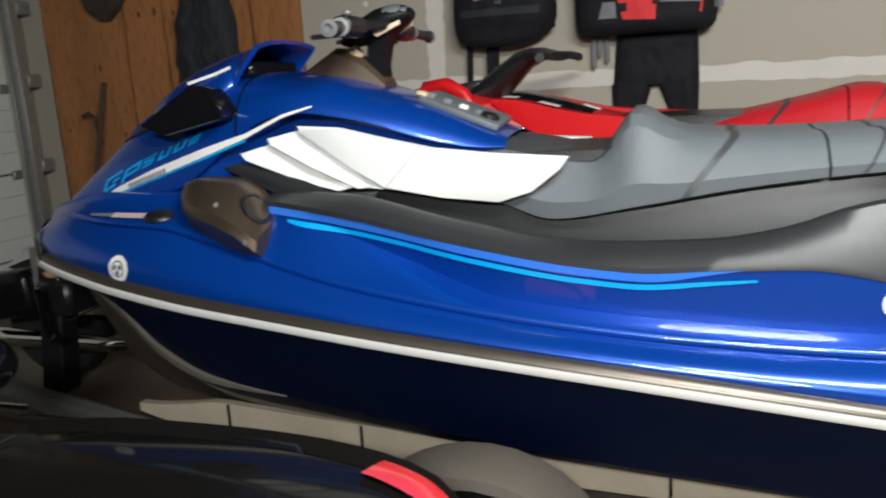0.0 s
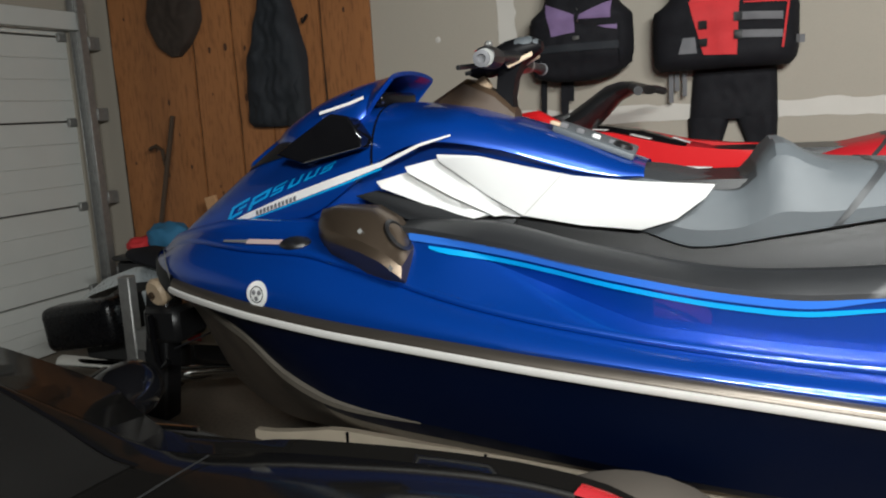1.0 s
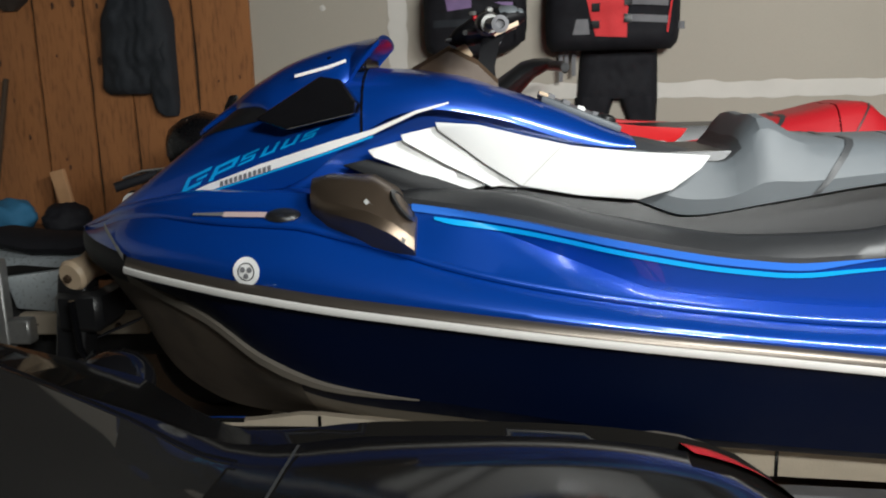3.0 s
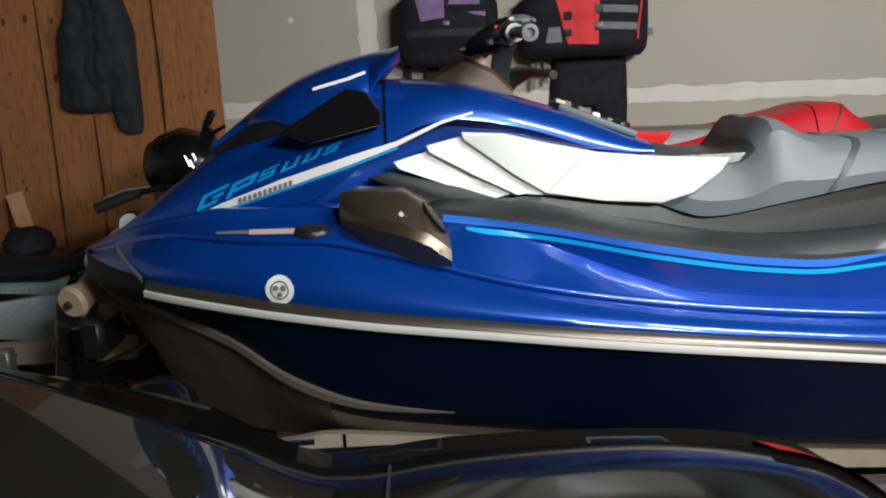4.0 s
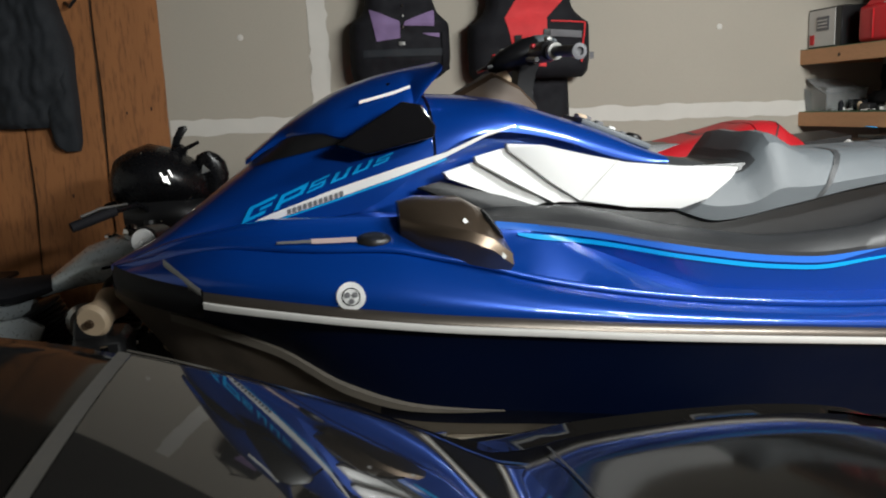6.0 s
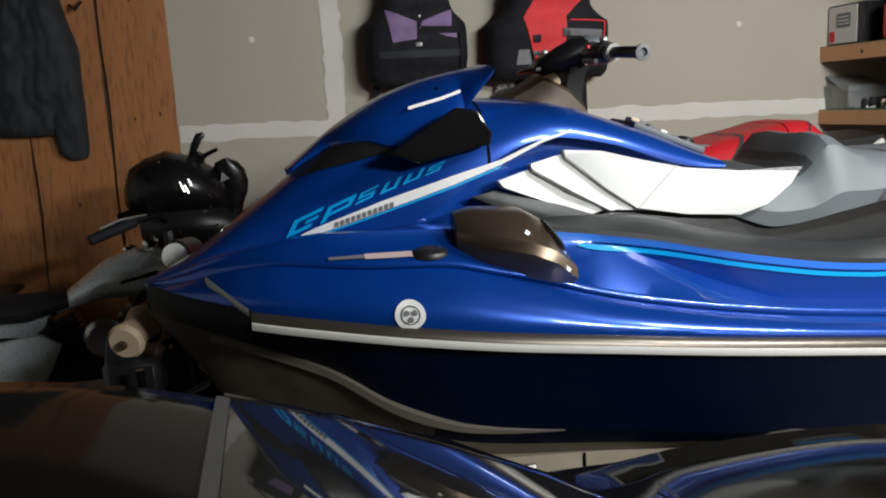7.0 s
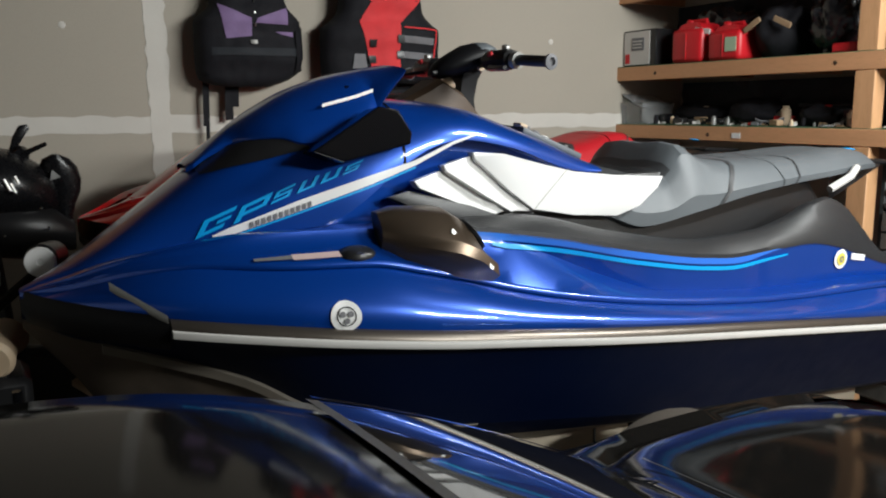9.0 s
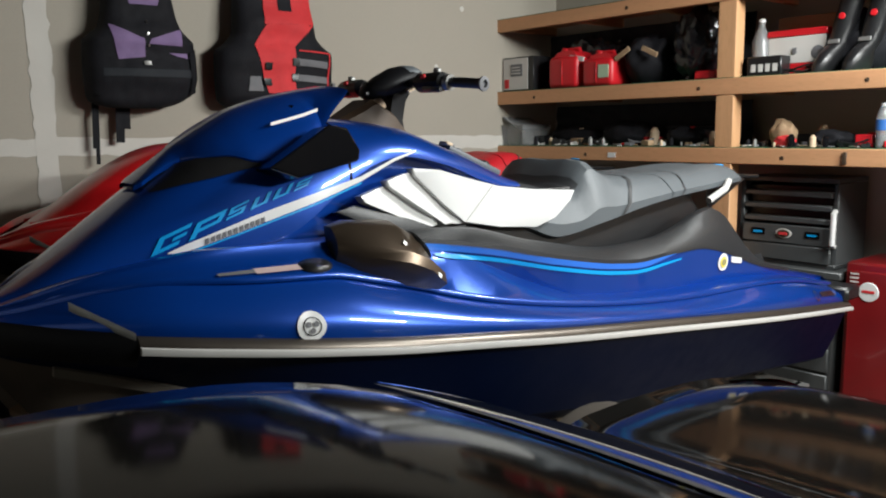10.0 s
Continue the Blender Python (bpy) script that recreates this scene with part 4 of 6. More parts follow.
# hood marks: pale swoosh and cyan mark of slanted hollow blocks
part("hood_stripe", skin_strip(hood_ring, dense([(-1.515, 1.212, 1.215), (-1.475, 1.213, 1.232), (-1.30, 1.266, 1.293), (-1.10, 1.328, 1.352), (-0.97, 1.372, 1.386), (-0.85, 1.425, 1.434), (-0.76, 1.450, 1.455)]), 0.004), WHITE, blue, "pale tapering hood stripe")
part("hood_pinstripe", skin_strip(hood_ring, dense([(-1.47, 1.208, 1.2125), (-1.30, 1.259, 1.264), (-1.10, 1.320, 1.326), (-0.97, 1.364, 1.370)]), 0.004), CYAN, blue)
for i in range(11):
    x0 = -1.425 + i * 0.0148
    part("stripe_mark", skin_strip(hood_ring, [(x0, 1.229 + 0.30 * (x0 + 1.425), 1.243 + 0.30 * (x0 + 1.425)), (x0 + 0.010, 1.232 + 0.30 * (x0 + 1.425), 1.246 + 0.30 * (x0 + 1.425))], 0.006), CLOTH_GREY, blue)


def hollow(x0, z0, x1, z1, rise, lean, bars):
    """A slanted block of bars: its foot runs from (x0, z0) to (x1, z1); bars lie in a unit square."""
    bms = []
    for u0, v0, u1, v1 in bars:
        rows = []
        for u in span(u0, u1, 6):
            row = []
            for v in span(v0, v1, 4):
                x = x0 + (x1 - x0) * u + lean * v
                z = z0 + (z1 - z0) * u + rise * v
                row.append((x, CY - on_ring(hood_ring(x), z) - 0.004, z + 0.002))
            rows.append(row)
        bms.append(loft(rows))
    return merge(*bms)


LARGE = ((0.0, 0.0, 0.2, 1.0), (0.2, 0.76, 0.96, 1.0), (0.2, 0.0, 0.8, 0.24), (0.5, 0.38, 0.92, 0.58))
LARGE_B = ((0.0, 0.0, 0.2, 1.0), (0.2, 0.76, 0.98, 1.0), (0.2, 0.30, 0.95, 0.52), (0.78, 0.52, 0.98, 0.76))
SMALL = ((0.0, 0.0, 0.85, 0.22), (0.0, 0.40, 0.85, 0.60), (0.0, 0.78, 0.9, 1.0), (0.0, 0.5, 0.2, 0.9), (0.68, 0.1, 0.86, 0.5))
SMALL_B = ((0.05, 0.0, 0.28, 1.0), (0.66, 0.0, 0.88, 1.0), (0.2, 0.0, 0.7, 0.22))
for x0, z0, x1, z1, rise, lean, bars, lb in (
    (-1.556, 1.206, -1.472, 1.242, 0.047, 0.027, LARGE, "large cyan block of the hood mark"),
    (-1.464, 1.240, -1.384, 1.274, 0.045, 0.027, LARGE_B, "large cyan block of the hood mark"),
    (-1.369, 1.286, -1.313, 1.309, 0.032, 0.020, SMALL, "small cyan block of the hood mark"),
    (-1.305, 1.309, -1.249, 1.330, 0.030, 0.020, SMALL_B, "small cyan block of the hood mark"),
    (-1.243, 1.331, -1.187, 1.352, 0.028, 0.020, SMALL_B, "small cyan block of the hood mark"),
    (-1.180, 1.353, -1.132, 1.370, 0.024, 0.018, SMALL, "small cyan block of the hood mark"),
):
    part("mark_block", hollow(x0, z0, x1, z1, rise, lean, bars), CYAN, blue, lb)
part("side_label", skin_strip(deck_ring, dense([(-1.46, 1.170, 1.175), (-1.37, 1.170, 1.177)]), 0.006), CLOTH_GREY, blue)
part("side_label", skin_strip(deck_ring, dense([(-1.37, 1.168, 1.178), (-1.25, 1.167, 1.177)]), 0.006), mat("pink_grey_label", (0.55, 0.42, 0.40), 0.35), blue, "pale warning label")
part("stern_emblem", disc(deck_ring, 1.26, 0.765, 0.016, 0.022, 0.006, n=16), STEEL, blue)
for i in range(5):
    part("stern_bar", skin_strip(deck_ring, dense([(1.31 + i * 0.035, 0.752 - i * 0.004, 0.772 - i * 0.004), (1.333 + i * 0.035, 0.750 - i * 0.004, 0.770 - i * 0.004)], 2), 0.006), STEEL, blue)
part("stern_pad", box(1.56, CY - 0.575, 0.69, 1.70, CY - 0.30, 0.76, 0.015), PLASTIC, blue)
part("hood_seam", both([(x, [(w + 0.002, z + 0.001) for w, z in hood_ring(x)]) for x in (-1.005, -0.998)], True), GLOSS, blue)
# White bar that paints a lamp highlight onto the visor.
part("visor_highlight", loft([[(x, CY - 0.190 + 0.30 * (x + 1.2) * 0, z + d) for d in (0, 0.009)] for x, z in ((-1.20, 1.532), (-1.10, 1.556), (-1.05, 1.572))]), WHITE, blue)

# ---- the red watercraft behind ----
red = watercraft("red and black personal watercraft with a red seat", RED, GLOSS, RED_VINYL, RED_VINYL, RED, RED, True)

red.matrix_world = Matrix.Translation((-0.5, 4.03, 0)) @ Matrix.Rotation(radians(-5.43), 4, "Z") @ Matrix.Translation((0.77, 0, 0)) @ Matrix.Translation((0, 0, red.location.z))


# ---- trailers ----
def trailer(cy, dx, label):
    t = thing("boat_trailer", (dx, cy, 0), label, "trailer", "watercraft trailers")
    for s in (-1, 1):
        part("bunk", box(-1.2 + dx, cy + s * 0.30 - 0.04, 0.27, 1.2 + dx, cy + s * 0.30 + 0.04, 0.33, 0.01, (0, 3.0, 0)), CLOTH_GREY, t)
        part("frame_rail", box(-1.5 + dx, cy + s * 0.42 - 0.03, 0.20, 1.5 + dx, cy + s * 0.42 + 0.03, 0.28, 0.006), GALV, t)
        for x in (-0.9, 0.9):
            part("bunk_bracket", box(x - 0.02 + dx, cy + s * 0.30 - 0.02, 0.2, x + 0.02 + dx, cy + s * 0.30 + 0.02, 0.30, 0.003), GALV, t)
        # wheel with its rounded fender
        wy = cy + s * 0.62
        wx = -0.26 + dx
        w = part("wheel", turned([(0.12, -0.07), (0.235, -0.07), (0.25, -0.04), (0.25, 0.04), (0.235, 0.07), (0.12, 0.07)], (wx, wy, 0.25), (0, 1, 0), 28), TYRE, t)
        part("rim", turned([(0.125, -0.05), (0.12, 0.03), (0.04, 0.05), (0.0, 0.05)], (wx, wy, 0.25), (0, s, 0), 20), GALV, w)
        rr = []
        for a in span(radians(8), radians(172), 16):
            c, z = math.cos(a), math.sin(a)
            r = 0.30
            rr.append([(wx - c * r * 1.12, wy + d, 0.315 + z * r + h) for d, h in ((-0.10, -0.035), (-0.095, -0.008), (-0.07, 0), (0.07, 0), (0.095, -0.008), (0.10, -0.035))])
        part("fender", loft(rr), FENDER, t, "pale rounded trailer fender")
    part("axle", box(-0.29 + dx, cy - 0.70, 0.22, -0.23 + dx, cy + 0.70, 0.28, 0.005), GALV, t)
    part("cross_member", box(-1.5 + dx, cy - 0.42, 0.20, -1.42 + dx, cy + 0.42, 0.28, 0.005), GALV, t)
    part("cross_member", box(1.42 + dx, cy - 0.42, 0.20, 1.5 + dx, cy + 0.42, 0.28, 0.005), GALV, t)
    part("tongue", tube([(-1.46 + dx, cy, 0.25), (-2.3 + dx, cy, 0.42), (-2.75 + dx, cy, 0.45)], 0.045, 8), GALV, t)
    part("jockey_leg", tube([(-2.5 + dx, cy, 0.0), (-2.5 + dx, cy, 0.5)], 0.03, 8), GALV, t)
    return t


tr = trailer(CY, 0.0, "galvanised watercraft trailer with pale fenders and tan roller")
part("winch_post", box(-2.12, CY + 0.02, 0.40, -2.02, CY + 0.12, 0.92, 0.008, (0, 8, 0)), PLASTIC, tr)
part("winch_body", box(-2.10, CY + 0.0, 0.72, -1.94, CY + 0.2, 0.86, 0.02), PLASTIC, tr)
part("bow_roller", turned([(0.012, -0.075), (0.045, -0.075), (0.055, -0.06), (0.042, 0.0), (0.055, 0.06), (0.045, 0.075), (0.012, 0.075)], (-2.005, CY + 0.07, 0.930), (0.35, 1, 0.25), 20), TAN, tr, "tan bow roller")
part("roller_bolt", turned([(0.014, 0), (0.012, 0.012), (0, 0.012)], (-2.031, CY - 0.005, 0.911), (-0.35, -1, -0.25), 8), BRONZE, tr)
part("winch_strap", box(-1.95, CY - 0.03, 0.74, -1.80, CY + 0.03, 0.745, 0.001, (0, -22, 0)), CLOTH_BLACK, tr)
part("hook", tube([(-1.98, CY - 0.10, 0.86), (-1.97, CY - 0.10, 0.70), (-1.95, CY - 0.10, 0.665), (-1.92, CY - 0.10, 0.69)], 0.012, 8), GLOSS, tr)
part("guide_board", slab([(-1.845, CY + 0.10, 0.805), (-1.735, CY + 0.16, 0.822), (-1.655, CY + 0.13, 0.775), (-1.790, CY + 0.05, 0.768)], (0, 0.2, -1), 0.02, 0.004), TAN, tr, "pale tan guide board")
part("board_strip", slab([(-1.805, CY + 0.072, 0.791), (-1.690, CY + 0.138, 0.799), (-1.680, CY + 0.134, 0.793), (-1.800, CY + 0.066, 0.785)], (0, -0.2, 1), 0.003), CLOTH_GREY, tr)
part("guide_stem", tube([(-1.785, CY + 0.10, 0.79), (-1.785, CY + 0.10, 0.87)], 0.010, 8), GALV, tr)
part("bow_stop", turned([(0.012, -0.07), (0.042, -0.07), (0.045, 0.0), (0.045, 0.045), (0.040, 0.05), (0.010, 0.05)], (-1.868, CY + 0.26, 1.122), (-0.35, -1, 0.05), 18), PLASTIC, tr)
part("stop_cap", turned([(0.043, 0.0), (0.040, 0.008), (0.010, 0.008), (0.008, 0.003)], (-1.886, CY + 0.208, 1.120), (-0.35, -1, 0.05), 18), WHITE, tr, "pale round end cap")
part("stop_arm", tube([(-2.04, CY + 0.10, 0.88), (-2.02, CY + 0.26, 0.98), (-1.868, CY + 0.28, 1.10)], 0.016, 8), PLASTIC, tr)
part("tongue_beam", box(-2.69, 3.48, 0.478, -2.12, 3.53, 0.575, 0.008), BOARD, tr, "pale tan cross beam")
part("beam_slot", slab([(-2.675, 3.478, 0.552), (-2.63, 3.478, 0.548), (-2.60, 3.478, 0.525), (-2.65, 3.478, 0.522)], (0, -1, 0), 0.004), GLOSS, tr)
part("reflector", box(-2.455, 3.472, 0.50, -2.38, 3.479, 0.545, 0.002), CLOTH_RED, tr, "square red reflector")
part("beam_bolt", turned([(0.014, 0), (0.012, 0.012), (0, 0.013)], (-2.25, 3.479, 0.52), (0, -1, 0), 8), BRONZE, tr)
part("jack_post", box(-2.755, 3.39, 0.02, -2.69, 3.45, 0.83, 0.006), GALV, tr)
part("jack_foot", turned([(0.09, 0.0), (0.09, 0.012), (0.03, 0.06)], (-2.722, 3.42, 0.0), (0, 0, 1), 16), GALV, tr)
part("jack_clamp", box(-2.70, 3.40, 0.46, -2.60, 3.47, 0.57, 0.01), GALV, tr)
# Board added to the trailer; its pale face stands in for the lit hull bottom.
KB = CY - 0.20
part("added_keel_board", loft([[(x, KB + a, zk(x) + b * f) for a, b in ((-0.015, -0.012), (-0.015, 0.10), (0.015, 0.10), (0.015, -0.012))] for x, f in [(x, min(1, 0.25 + (x + 1.52) * 2.5)) for x in span(-1.52, 1.2, 40)]], True, True), BOARD, tr, "pale tan board added in place of the lit hull bottom")
for x in (-1.18, -0.72, -0.26, 0.20, 0.66):
    part("board_joint", box(x - 0.005, KB - 0.020, zk(x) - 0.014, x + 0.005, KB - 0.0155, zk(x) + 0.098, 0.001), GLOSS, tr)
for x in (-0.2,):
    part("tie_strap", box(x - 0.012, CY - 0.335, 0.28, x + 0.012, CY - 0.328, 0.62 - 0.1 * (x + 1.18), 0.001), CLOTH_BLACK, tr)
tr2 = trailer(4.03, 0.0, "galvanised trailer under the red watercraft")
tr2.matrix_world = Matrix.Translation((-0.5, 4.03, 0)) @ Matrix.Rotation(radians(-5.43), 4, "Z") @ Matrix.Translation((0.77, 0, 0))


# ---- motorcycle beside the trailer ----
def motorcycle():
    my = 3.85
    m = thing("motorcycle", (-2.5, my, 0), "black and silver touring motorcycle with round fairing", "motorcycle")
    black = mat("bike_black", (0.006, 0.006, 0.007), 0.28, 0, 0.3, 12, spec=0.3, rough_vary=0.4)

    def blob(rows, sides=16, side=0.0):
        return loft([[(x, my + side + w * math.cos(a), z + h * math.sin(a)) for a in span(0, 2 * math.pi, sides + 1)[:-1]] for x, z, w, h in rows], True, True)

    part("fairing", blob([(-2.18, 1.22, 0.04, 0.05), (-2.15, 1.24, 0.12, 0.10), (-2.09, 1.25, 0.18, 0.128), (-2.00, 1.257, 0.21, 0.150), (-1.90, 1.245, 0.20, 0.138), (-1.83, 1.222, 0.16, 0.122), (-1.77, 1.20, 0.10, 0.10), (-1.73, 1.18, 0.05, 0.07)], 20, 0.20), black, m, "gloss black fairing")
    part("dash_housing", blob([(-2.12, 1.10, 0.08, 0.08), (-2.02, 1.09, 0.14, 0.11), (-1.90, 1.08, 0.15, 0.12), (-1.78, 1.07, 0.12, 0.10), (-1.70, 1.04, 0.06, 0.06)], 14, 0.16), PLASTIC, m)
    lobe = part("mirror", loft([[(cx + w * math.cos(a), my + 0.17 + 0.045 * math.sin(a), z) for a in span(0, 2 * math.pi, 17)[:-1]] for z, cx, w in ((1.362, -1.745, 0.012), (1.345, -1.745, 0.048), (1.31, -1.738, 0.070), (1.26, -1.735, 0.078), (1.21, -1.738, 0.074), (1.16, -1.742, 0.056), (1.11, -1.738, 0.040), (1.06, -1.725, 0.034), (1.03, -1.715, 0.020))], True, True), black, m, "black round mirror shell")
    part("mirror_tab", slab([(-1.775, my + 0.115, 1.262), (-1.735, my + 0.115, 1.275), (-1.765, my + 0.115, 1.305)], (0, -1, 0), 0.004), GALV, lobe)
    part("windscreen_stub", slab([(-1.905, my + 0.18, 1.375), (-1.880, my + 0.18, 1.370), (-1.858, my + 0.18, 1.425), (-1.825, my + 0.18, 1.462), (-1.832, my + 0.18, 1.480), (-1.862, my + 0.18, 1.475), (-1.888, my + 0.18, 1.430)], (0, 1, 0), 0.03, 0.005), black, m)
    part("clutch_lever", tube([(-1.87, my + 0.16, 1.355), (-1.83, my + 0.14, 1.380), (-1.776, my + 0.12, 1.405)], [0.012, 0.010, 0.008], 8), black, m)
    part("lever_pivot", turned([(0.028, -0.03), (0.034, 0), (0.028, 0.03)], (-1.865, my + 0.18, 1.365), (0, 1, 0.2), 12), black, m)
    for x, z, l in ((-1.935, 1.285, 0.045), (-1.90, 1.295, 0.03), (-1.915, 1.268, 0.035)):
        part("cable_clip", tube([(x, my - 0.012, z), (x + l * 0.4, my - 0.014, z - l)], 0.006, 6), STEEL, m)
    for i, (x, z) in enumerate(((-2.01, 1.37), (-2.16, 1.12), (-2.09, 1.15), (-1.99, 1.22), (-1.82, 1.17), (-1.99, 1.09), (-1.95, 1.075), (-1.80, 1.09))):
        part("fairing_bolt", turned([(0.006, 0), (0.005, 0.004), (0, 0.005)], (x, my - 0.005 + 0.03 * (i % 2), z), (0, -1, 0.2), 8), CHROME, m)
    part("tank", blob([(-2.46, 0.81, 0.06, 0.03), (-2.36, 0.86, 0.11, 0.055), (-2.26, 0.905, 0.14, 0.082), (-2.15, 0.925, 0.165, 0.098), (-2.07, 0.93, 0.16, 0.095), (-2.01, 0.93, 0.12, 0.070), (-1.98, 0.925, 0.06, 0.035)], 20), SILVERPAINT, m, "silver fuel tank")
    part("tank_badge", slab([(-2.185, my - 0.166, 0.905), (-2.04, my - 0.166, 0.935), (-2.035, my - 0.163, 0.950), (-2.18, my - 0.168, 0.918)], (0, -1, 0), 0.006), GLOSS, m)
    part("tank_cap", turned([(0.03, 0), (0.03, 0.01), (0.02, 0.016), (0, 0.017)], (-2.16, my, 1.02), (0, 0, 1), 14), CHROME, m)
    part("seat", blob([(-3.02, 0.86, 0.06, 0.03), (-2.92, 0.855, 0.14, 0.045), (-2.74, 0.82, 0.16, 0.05), (-2.55, 0.815, 0.15, 0.05), (-2.40, 0.84, 0.10, 0.035)]), CLOTH_BLACK, m, "black saddle")
    part("rear_fender", loft([[(x, my + w, z - abs(w) * 0.5) for w in span(-0.13, 0.13, 9)] for x, z in ((-3.38, 0.62), (-3.22, 0.72), (-3.02, 0.785), (-2.80, 0.805), (-2.50, 0.78))]), SILVERPAINT, m, "silver rear fender")
    part("side_cover", slab([(-2.84, my - 0.16, 0.70), (-2.50, my - 0.16, 0.74), (-2.42, my - 0.16, 0.69), (-2.50, my - 0.16, 0.52), (-2.80, my - 0.16, 0.55)], (0, -1, 0), 0.04, 0.012), SILVERPAINT, m, "silver side cover")
    part("saddlebag", box(-3.36, my - 0.36, 0.42, -2.90, my - 0.17, 0.66, 0.05, (0, -8, 0), 3), black, m, "gloss black saddlebag")
    part("engine", box(-2.62, my - 0.14, 0.30, -2.12, my + 0.14, 0.60, 0.03), PLASTIC, m)
    for d, e in ((-0.10, -0.4), (0.10, 0.4)):
        prof = []
        for i in range(10):
            prof += [(0.07, i * 0.022), (0.095, i * 0.022 + 0.002), (0.095, i * 0.022 + 0.010), (0.07, i * 0.022 + 0.012)]
        part("cylinder", turned(prof, (-2.30 + d, my - 0.02, 0.56), (e, -0.1, 1), 16), PLASTIC, m)
    part("air_cleaner", turned([(0.07, 0), (0.08, 0.03), (0.06, 0.05), (0, 0.055)], (-2.26, my - 0.16, 0.70), (0, -1, 0), 20), STEEL, m)
    for a, b in ((-2.20, 0.775), (-2.13, 0.785), (-2.06, 0.79), (-2.30, 0.66), (-2.12, 0.66), (-2.06, 0.70), (-2.02, 0.62), (-2.16, 0.585), (-2.08, 0.575), (-2.24, 0.60)):
        part("engine_bolt", turned([(0.014, 0), (0.011, 0.010), (0, 0.012)], (a, my - 0.15, b), (0, -1, 0.3), 10), CHROME, m)
    part("brake_hose", tube([(-2.30, my - 0.17, 0.74), (-2.26, my - 0.19, 0.66), (-2.20, my - 0.18, 0.58)], 0.009, 8), STEEL, m)
    for s in (-1, 1):
        part("handlebar", tube([(-1.99, my + 0.15 + s * 0.05, 1.10), (-2.03, my + 0.15 + s * 0.22, 1.16), (-2.10, my + 0.13 + s * 0.30, 1.15)], 0.013, 8), black, m)
        part("grip", tube([(-2.10, my + 0.13 + s * 0.30, 1.15), (-2.26, my + 0.11 + s * 0.36, 1.10)], 0.021, 10), CLOTH_BLACK, m)
        part("brake_lever", tube([(-2.06, my + 0.13 + s * 0.27, 1.17), (-2.15, my + 0.12 + s * 0.33, 1.165), (-2.22, my + 0.11 + s * 0.36, 1.14)], 0.007, 6), STEEL, m)
        part("fork", tube([(-2.0, my + 0.10 + s * 0.10, 1.08), (-1.97, my + 0.05 + s * 0.10, 0.70), (-1.93, my + s * 0.10, 0.33)], 0.025, 8), PLASTIC, m)
        part("turn_signal", turned([(0.03, 0), (0.035, 0.02), (0.02, 0.04), (0, 0.042)], (-2.07, my + 0.12 + s * 0.20, 1.05), (0.4, s * 0.9, -0.1), 12), CHROME, m)
    for x in (-3.06, -1.93):
        w = part("wheel", turned([(0.20, -0.06), (0.29, -0.06), (0.32, -0.03), (0.325, 0.0), (0.32, 0.03), (0.29, 0.06), (0.20, 0.06)], (x, my, 0.325), (0, 1, 0), 28), TYRE, m)
        part("rim", turned([(0.21, -0.04), (0.20, 0.04), (0.05, 0.05), (0, 0.05)], (x, my, 0.325), (0, 1, 0), 20), STEEL, w)
    part("exhaust", tube([(-2.25, my - 0.18, 0.30), (-2.6, my - 0.20, 0.27), (-3.4, my - 0.20, 0.29)], [0.03, 0.045, 0.05], 12), CHROME, m)
    return m


motorcycle()


# ---- hanging clothes ----
class Soft:
    """A hung garment: rows of (z, left, right, depth) from the hem up; the front bulges towards the room."""

    def __init__(self, rows, back_y, wave=0.012, seed=1):
        self.rows, self.y, self.wave, self.seed = rows, back_y, wave, seed
        z = [r[0] for r in rows]
        self.l, self.r, self.d = (curve(*zip(z, [r[k] for r in rows])) for k in (1, 2, 3))
        self.z0, self.z1 = z[0], z[-1]

    def front(self, x, z):
        l, r, d = self.l(z), self.r(z), self.d(z)
        u = max(-1, min(1, 2 * (x - l) / (r - l) - 1))
        n = noise.noise(Vector((x * 9 + self.seed * 7, z * 6, self.seed))) * self.wave
        return self.y - d * (1 - abs(u) ** 5) ** 0.55 * (1 + 0.10 * math.sin(z * 31 + self.seed)) + (n + noise.noise(Vector((x * 26, z * 19, self.seed + 3.3))) * self.wave * 0.7) * (1 - u * u)

    def mesh(self, n=34, m=40):
        rings = []
        for z in span(self.z0, self.z1, m):
            l, r = self.l(z), self.r(z)
            ring = [(l + (r - l) * t, self.front(l + (r - l) * t, z), z) for t in span(0, 1, n)]
            ring += [(l + (r - l) * t, self.y, z) for t in span(0.97, 0.03, 4)]
            rings.append(ring)
        return loft(rings, True, True)

    def patch(self, a, b, c, d, off=0.006, n=8):
        """A sewn panel with four corners (x, z), lying on the front."""
        rows = []
        for t in span(0, 1, n):
            row = []
            for u in span(0, 1, n):
                x = (a[0] * (1 - u) + b[0] * u) * (1 - t) + (d[0] * (1 - u) + c[0] * u) * t
                z = (a[1] * (1 - u) + b[1] * u) * (1 - t) + (d[1] * (1 - u) + c[1] * u) * t
                row.append((x, self.front(x, z) - off, z))
            rows.append(row)
        return loft(rows)


